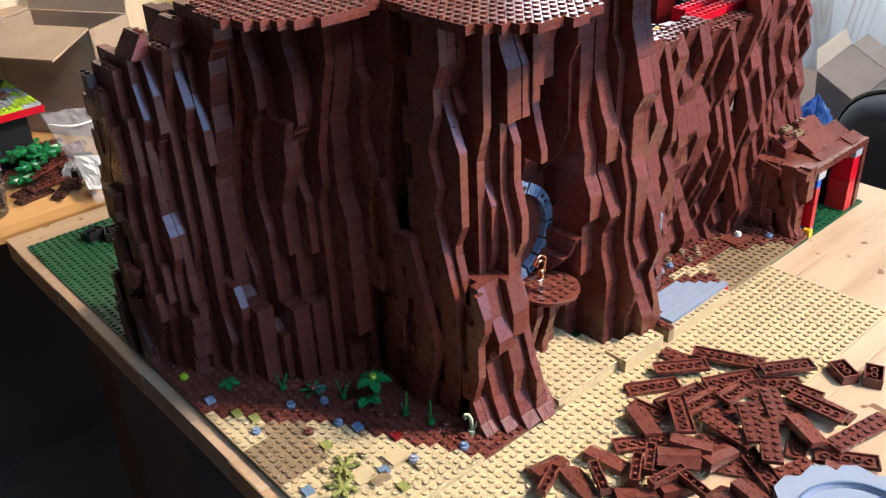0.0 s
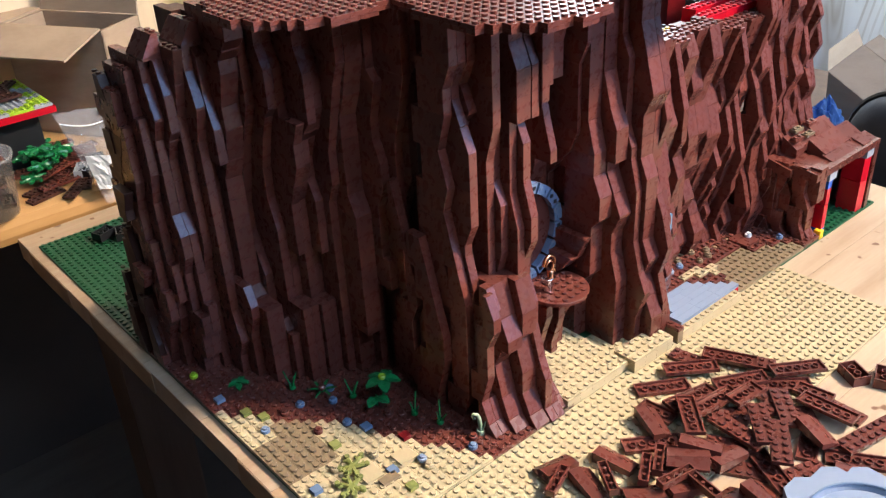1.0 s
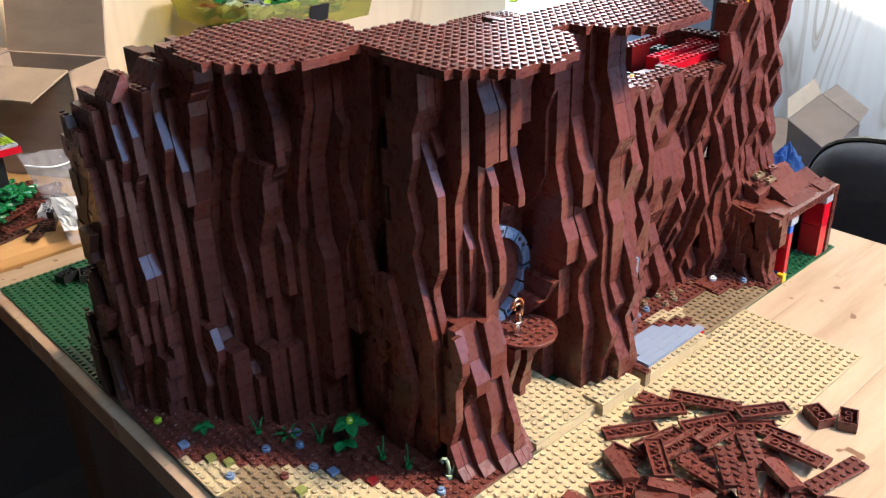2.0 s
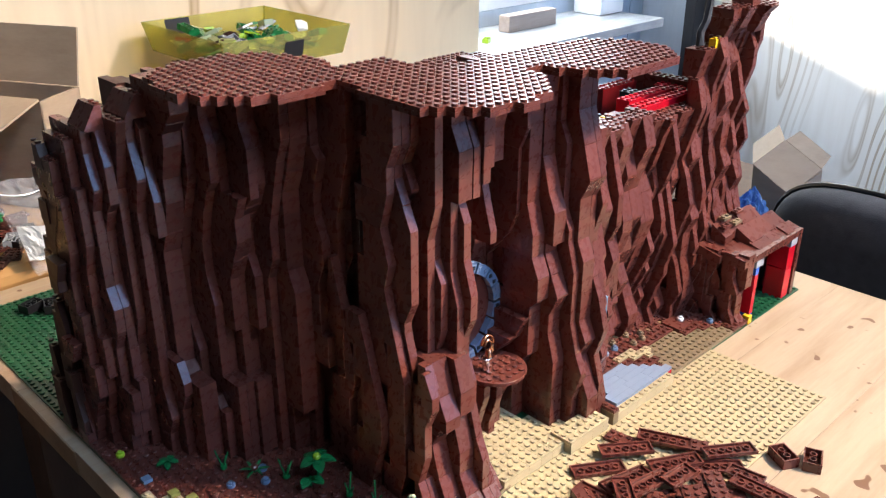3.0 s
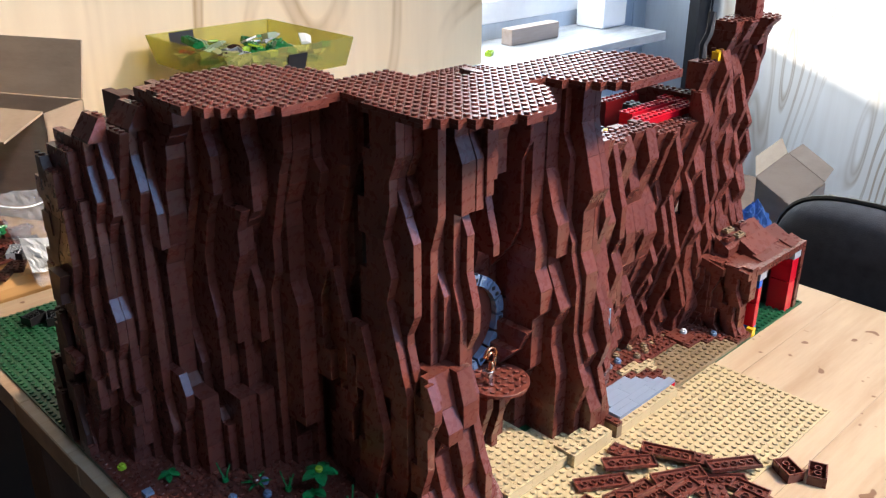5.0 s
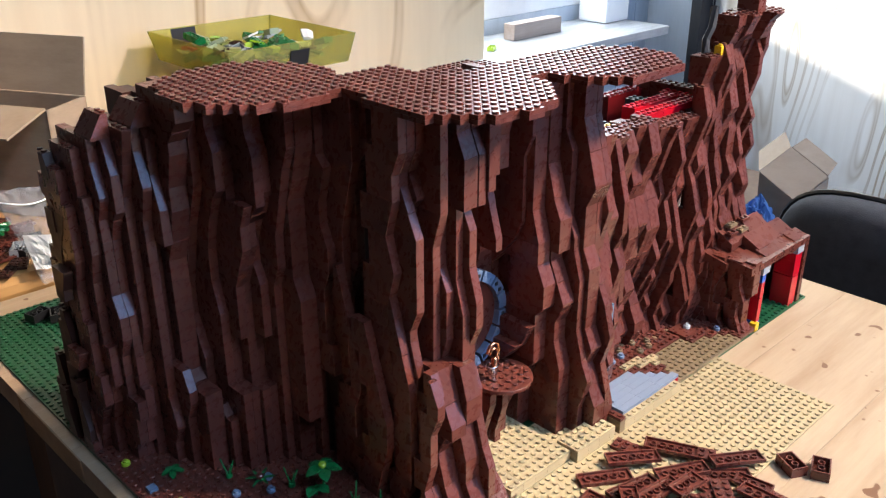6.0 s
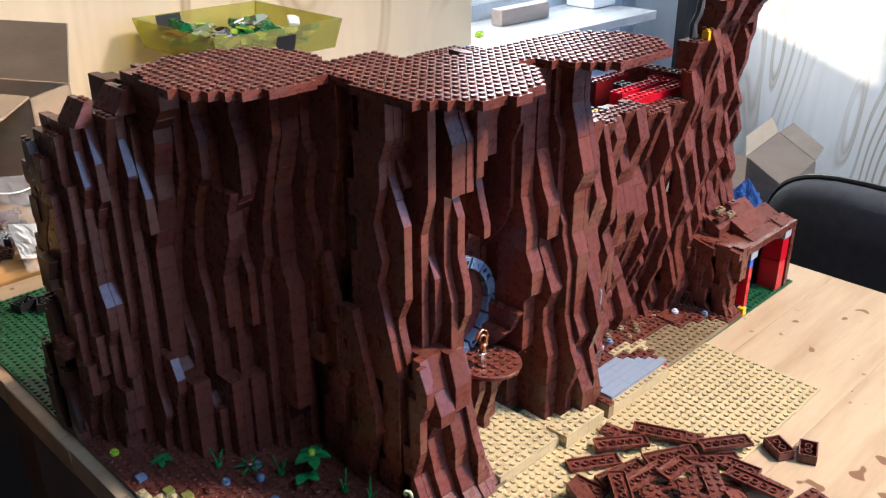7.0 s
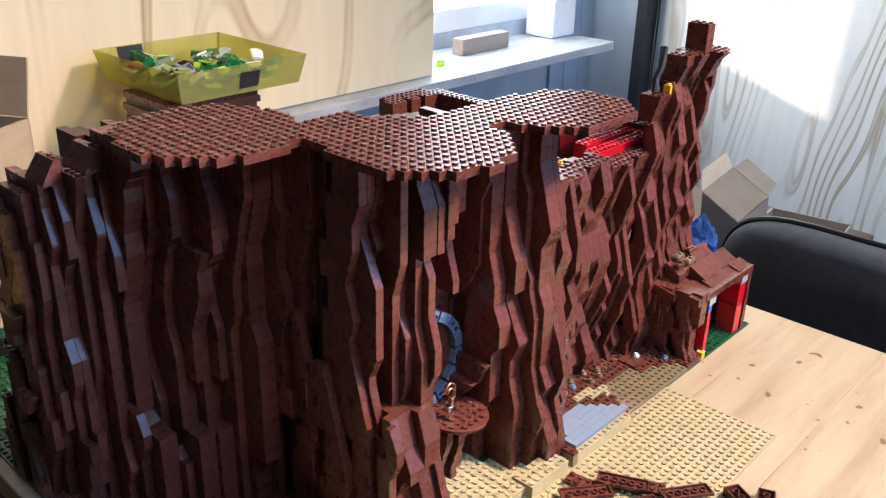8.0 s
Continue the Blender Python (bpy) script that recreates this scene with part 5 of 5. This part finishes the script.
# flat zip bag with a paper in it, draped over the bench edge
def film_sheet(name, corners, material, parent, depth, seed, nu=26, nv=22, label=""):
    """A rumpled sheet between four corners (top left, top right, bottom right, bottom left)."""
    a, b, c, d = (Vector(p) for p in corners)
    v, f = [], []
    for j in range(nv + 1):
        for i in range(nu + 1):
            u, w = i / nu, j / nv
            p = (a * (1 - u) + b * u) * (1 - w) + (d * (1 - u) + c * u) * w
            q = Vector((p.x * 40 + seed, p.z * 40, seed * 2))
            bulge = math.sin(math.pi * u) * math.sin(math.pi * min(1, w * 1.15))
            off = abs(noise.noise(q)) * 0.010 + abs(noise.noise(q * 2.7)) * 0.006
            v.append((p.x, p.y - depth * bulge - (off if depth > 0 else -off), p.z + noise.noise(q * 1.7) * 0.003))
    f = [(j * (nu + 1) + i, j * (nu + 1) + i + 1, (j + 1) * (nu + 1) + i + 1, (j + 1) * (nu + 1) + i) for j in range(nv) for i in range(nu)]
    return put(name, mesh_of(name, v, f, material), parent, label=label)


bag = thing("zip_bag", (0, 0, 0), "clear plastic zip bag with white paper on the bench edge", "plastic bag")
outline = ((-0.063, 0.674, 0.143), (0.006, 0.668, 0.136), (0.006, 0.672, 0.008), (-0.026, 0.674, 0.012))
film_sheet("front_film", outline, FILM, bag, 0.010, 1.0)
film_sheet("back_film", outline, FILM, bag, -0.006, 4.0)
zip_line = [(-0.060 + 0.066 * k / 12, 0.664 - 0.006 * math.sin(k / 12 * math.pi), 0.131 - 0.006 * k / 12 - 0.006 * math.sin(k / 12 * math.pi)) for k in range(13)]
put("zip_seal", mesh_of("zip_seal", *tube(soup(), zip_line, 0.0009, 6), WHITEP), bag, label="white zip seal")
film_sheet("paper", ((-0.040, 0.671, 0.082), (0.002, 0.671, 0.074), (-0.002, 0.672, 0.030), (-0.032, 0.672, 0.034)), WHITEP, bag, 0.004, 7.0, 10, 10, "folded white paper")
crumpled_bag((-0.145, 0.80, 0.0265), 0.035, 0.03, 0.028, FILM, "small crumpled clear plastic bag on the bench", 8.0)

# yellow bin full of green bricks, standing on a brown brick stack
stack = thing("brick_stack", (0.258, 0.770, 0.0265), "stack of brown toy bricks carrying a bin", "toy brick model")
for k in range(17):
    put("brick", plate_mesh(20, 16, BROWN if k % 3 else DARKB, BH, k == 16), stack, (0.048 + 0.003 * (k % 2), 0.003 * (k % 3), k * BH))
BZ = 0.0265 + 17 * BH + 0.002
ybin = thing("yellow_bin", (0.434, 0.872, BZ), "shallow translucent yellow bin full of green toy bricks", "storage bin")
x0, x1, y0, y1, h, fl = -0.112, 0.105, -0.112, 0.112, 0.046, 0.010
base = [(x0, y0), (x1, y0), (x1, y1), (x0, y1)]
rim = [(x0 - fl, y0 - fl), (x1 + fl, y0 - fl), (x1 + fl, y1 + fl), (x0 - fl, y1 + fl)]
for k in range(4):
    a, b = base[k], base[(k + 1) % 4]
    c, d = rim[(k + 1) % 4], rim[k]
    put("side", mesh_of("side", *panel(soup(), (*a, 0), (*b, 0), (*c, h), (*d, h), 0.002), YBIN), ybin)
put("bottom", mesh_of("bottom", *panel(soup(), (x0, y0, 0.002), (x1, y0, 0.002), (x1, y1, 0.002), (x0, y1, 0.002), 0.002), YBIN), ybin)
put("label_card", mesh_of("label_card", *panel(soup(), (x0 + 0.03, y1 + 0.002, 0.020), (x0 + 0.075, y1 + 0.002, 0.020), (x0 + 0.075, y1 + 0.0075, 0.045), (x0 + 0.03, y1 + 0.0075, 0.045), 0.001), MATTE), ybin, label="dark card on the bin's side")
put("label_card", mesh_of("label_card", *panel(soup(), (x0 + 0.10, y0 - 0.0025, 0.008), (x0 + 0.135, y0 - 0.0025, 0.008), (x0 + 0.135, y0 - 0.010, 0.034), (x0 + 0.10, y0 - 0.010, 0.034), 0.001), MATTE), ybin, label="dark card on the bin's side")
rb = random.Random(17)
mats = (GREEN, LIME, GREEN, LIME, SAGE, OLIVE, GREY, DARKB, GREEN, WHITEP)
for k in range(90):
    mat = mats[k % len(mats)] if k != 33 else RED
    maker = (lambda: tray_mesh(4, mat, BH), lambda: wedge_mesh(3, mat), lambda: centred_plate(4, mat), lambda: tray_mesh(3, mat))[k % 4]
    x, y = rb.uniform(x0 + 0.02, x1 - 0.02), rb.uniform(y0 + 0.02, y1 - 0.02)
    ob = put("toy_brick", maker(), ybin)
    ob.matrix_basis = pose(x, y, 0.006 + 0.026 * k / 90, rb.uniform(-25, 25), rb.uniform(-25, 25), rb.uniform(0, 360))
ob = put("loose_brick", tray_mesh(4, LIME, BH))
ob.matrix_basis = pose(1.25, 1.098, 0.0605, 0, 0, 30)
tagged(ob, "bright lime toy brick lying on the window sill", "toy brick")

# ---- right of the table ----
GREYCARD = grained("grey_brown_card", (0.26, 0.20, 0.15), (0.34, 0.265, 0.20), 12.0, (1, 1, 4), 0.8, 0.15)
cabinet = thing("low_cabinet", (1.30, 0.36, FZ), "low dark cabinet under a cardboard box", "cabinet")
slab("body", -0.20, -0.24, 0.04, 0.24, 0.24, 0.535, DARKWOOD, 0.005, cabinet)
slab("top", -0.21, -0.25, 0.5355, 0.25, 0.25, 0.56, DARKWOOD, 0.004, cabinet)
for x, y in ((-0.16, -0.2), (0.2, -0.2), (-0.16, 0.2), (0.2, 0.2)):
    slab("foot", x - 0.03, y - 0.03, 0.0, x + 0.03, y + 0.03, 0.0395, DARKWOOD, 0.003, cabinet)
flat_box = thing("cardboard_box", (0, 0, 0), "small tilted cardboard box with greyish flaps beside the table", "cardboard box")
for nm, q in (("inner_panel", ((1.20, 0.347, -0.056), (1.20, 0.267, -0.097), (1.27, 0.244, -0.057), (1.27, 0.323, -0.018))),
              ("flap", ((1.2715, 0.323, -0.0175), (1.2715, 0.244, -0.0565), (1.325, 0.252, -0.046), (1.325, 0.321, -0.010))),
              ("flap", ((1.20, 0.3485, -0.0555), (1.27, 0.3245, -0.0175), (1.345, 0.374, -0.013), (1.30, 0.402, -0.050))),
              ("side", ((1.20, 0.267, -0.0985), (1.20, 0.347, -0.0575), (1.215, 0.347, -0.1785), (1.215, 0.267, -0.1785))),
              ("side", ((1.272, 0.243, -0.060), (1.202, 0.266, -0.0985), (1.217, 0.266, -0.1785), (1.285, 0.243, -0.1785)))):
    put(nm, mesh_of(nm, *panel(soup(), *q, 0.003), GREYCARD), flat_box)
open_carton((1.375, 0.20, FZ + 0.5605), 0.10, 0.16, 0.05, (None, None, None, None), "low grey-brown cardboard box on the cabinet", GREYCARD, 8)
BFILM = clear("blue_film", (0.16, 0.36, 0.80), 0.12, 0.35)
crumpled_bag((1.15, 0.315, FZ + 0.5605), 0.03, 0.038, 0.050, BFILM, "crumpled shiny blue plastic bag beside the box", 3.0)
TFILM = clear("teal_film", (0.03, 0.12, 0.13), 0.3, 0.6)
crumpled_bag((1.16, 0.40, FZ + 0.5605), 0.035, 0.06, 0.062, TFILM, "crumpled dark teal plastic bag beside the cardboard box", 6.0)
chair = thing("office_chair", (0.915, -0.005, FZ + 0.0), "dark blue upholstered office chair pushed to the table", "chair")
# backrest: rounded outline, padded and bent back towards its sides
def back_outline(k, n=48, grow=0.0):
    a = 2 * math.pi * k / n
    e = 0.42
    cy, cz = math.cos(a), math.sin(a)
    return ((0.25 + grow) * math.copysign(abs(cy) ** e, cy), (0.235 + grow) * math.copysign(abs(cz) ** e, cz))


bent = lambda x, y, z: (x + 0.25 * y * y - 0.16 * (z + 0.235) - 0.02, y - 0.10, z + 0.583)
v, f = [], []
layers = ((-0.040, 0.72), (-0.038, 0.90), (-0.026, 0.975), (0.0, 1.0), (0.020, 0.975), (0.030, 0.90), (0.032, 0.70))
for x, g in layers:
    v += [bent(x, back_outline(k)[0] * g, back_outline(k)[1] * g) for k in range(48)]
for a in range(len(layers) - 1):
    f += [(a * 48 + k, a * 48 + (k + 1) % 48, (a + 1) * 48 + (k + 1) % 48, (a + 1) * 48 + k) for k in range(48)]
f += [tuple(reversed(range(48))), tuple((len(layers) - 1) * 48 + k for k in range(48))]
put("backrest", mesh_of("backrest", v, f, CLOTH, True), chair)
piping = [bent(0.004, *back_outline(k, 48, 0.002)) for k in range(49)]
put("piping", mesh_of("piping", *tube(soup(), piping, 0.004, 6), BLACK), chair)
bm = bevelled_box(0.44, 0.46, 0.08, 0.035, 4)
part("seat", bm, CLOTH, chair, smooth=True, m=Matrix.Translation((0.20, -0.06, 0.36)))
s = add_cyl(soup(), 0.18, -0.06, 0.08, 0.33, 0.025, 16)
put("column", mesh_of("column", *s, BLACK), chair)
put("back_bar", mesh_of("back_bar", *tube(soup(), [(0.12, -0.06, 0.31), (-0.02, -0.06, 0.33), (-0.03, -0.06, 0.5)], 0.02, 8), BLACK), chair)
for k in range(5):
    a = 2 * math.pi * k / 5
    put("base_arm", mesh_of("base_arm", *tube(soup(), [(0.18, -0.06, 0.09), (0.18 + 0.27 * math.cos(a), -0.06 + 0.27 * math.sin(a), 0.065)], [0.022, 0.015], 8), BLACK), chair)
    put("castor", mesh_of("castor", *add_cyl(soup(), 0.18 + 0.27 * math.cos(a), -0.06 + 0.27 * math.sin(a), 0.0, 0.055, 0.024, 14), BLACK), chair)

# cable beside the dark post
s = add_cyl(soup(), 2.076, 0.974, FZ + 0.001, 1.66, 0.003, 8)
tagged(put("cable", mesh_of("cable", *s, MATTE)), "thin black cable hanging down beside the rail", "cable")
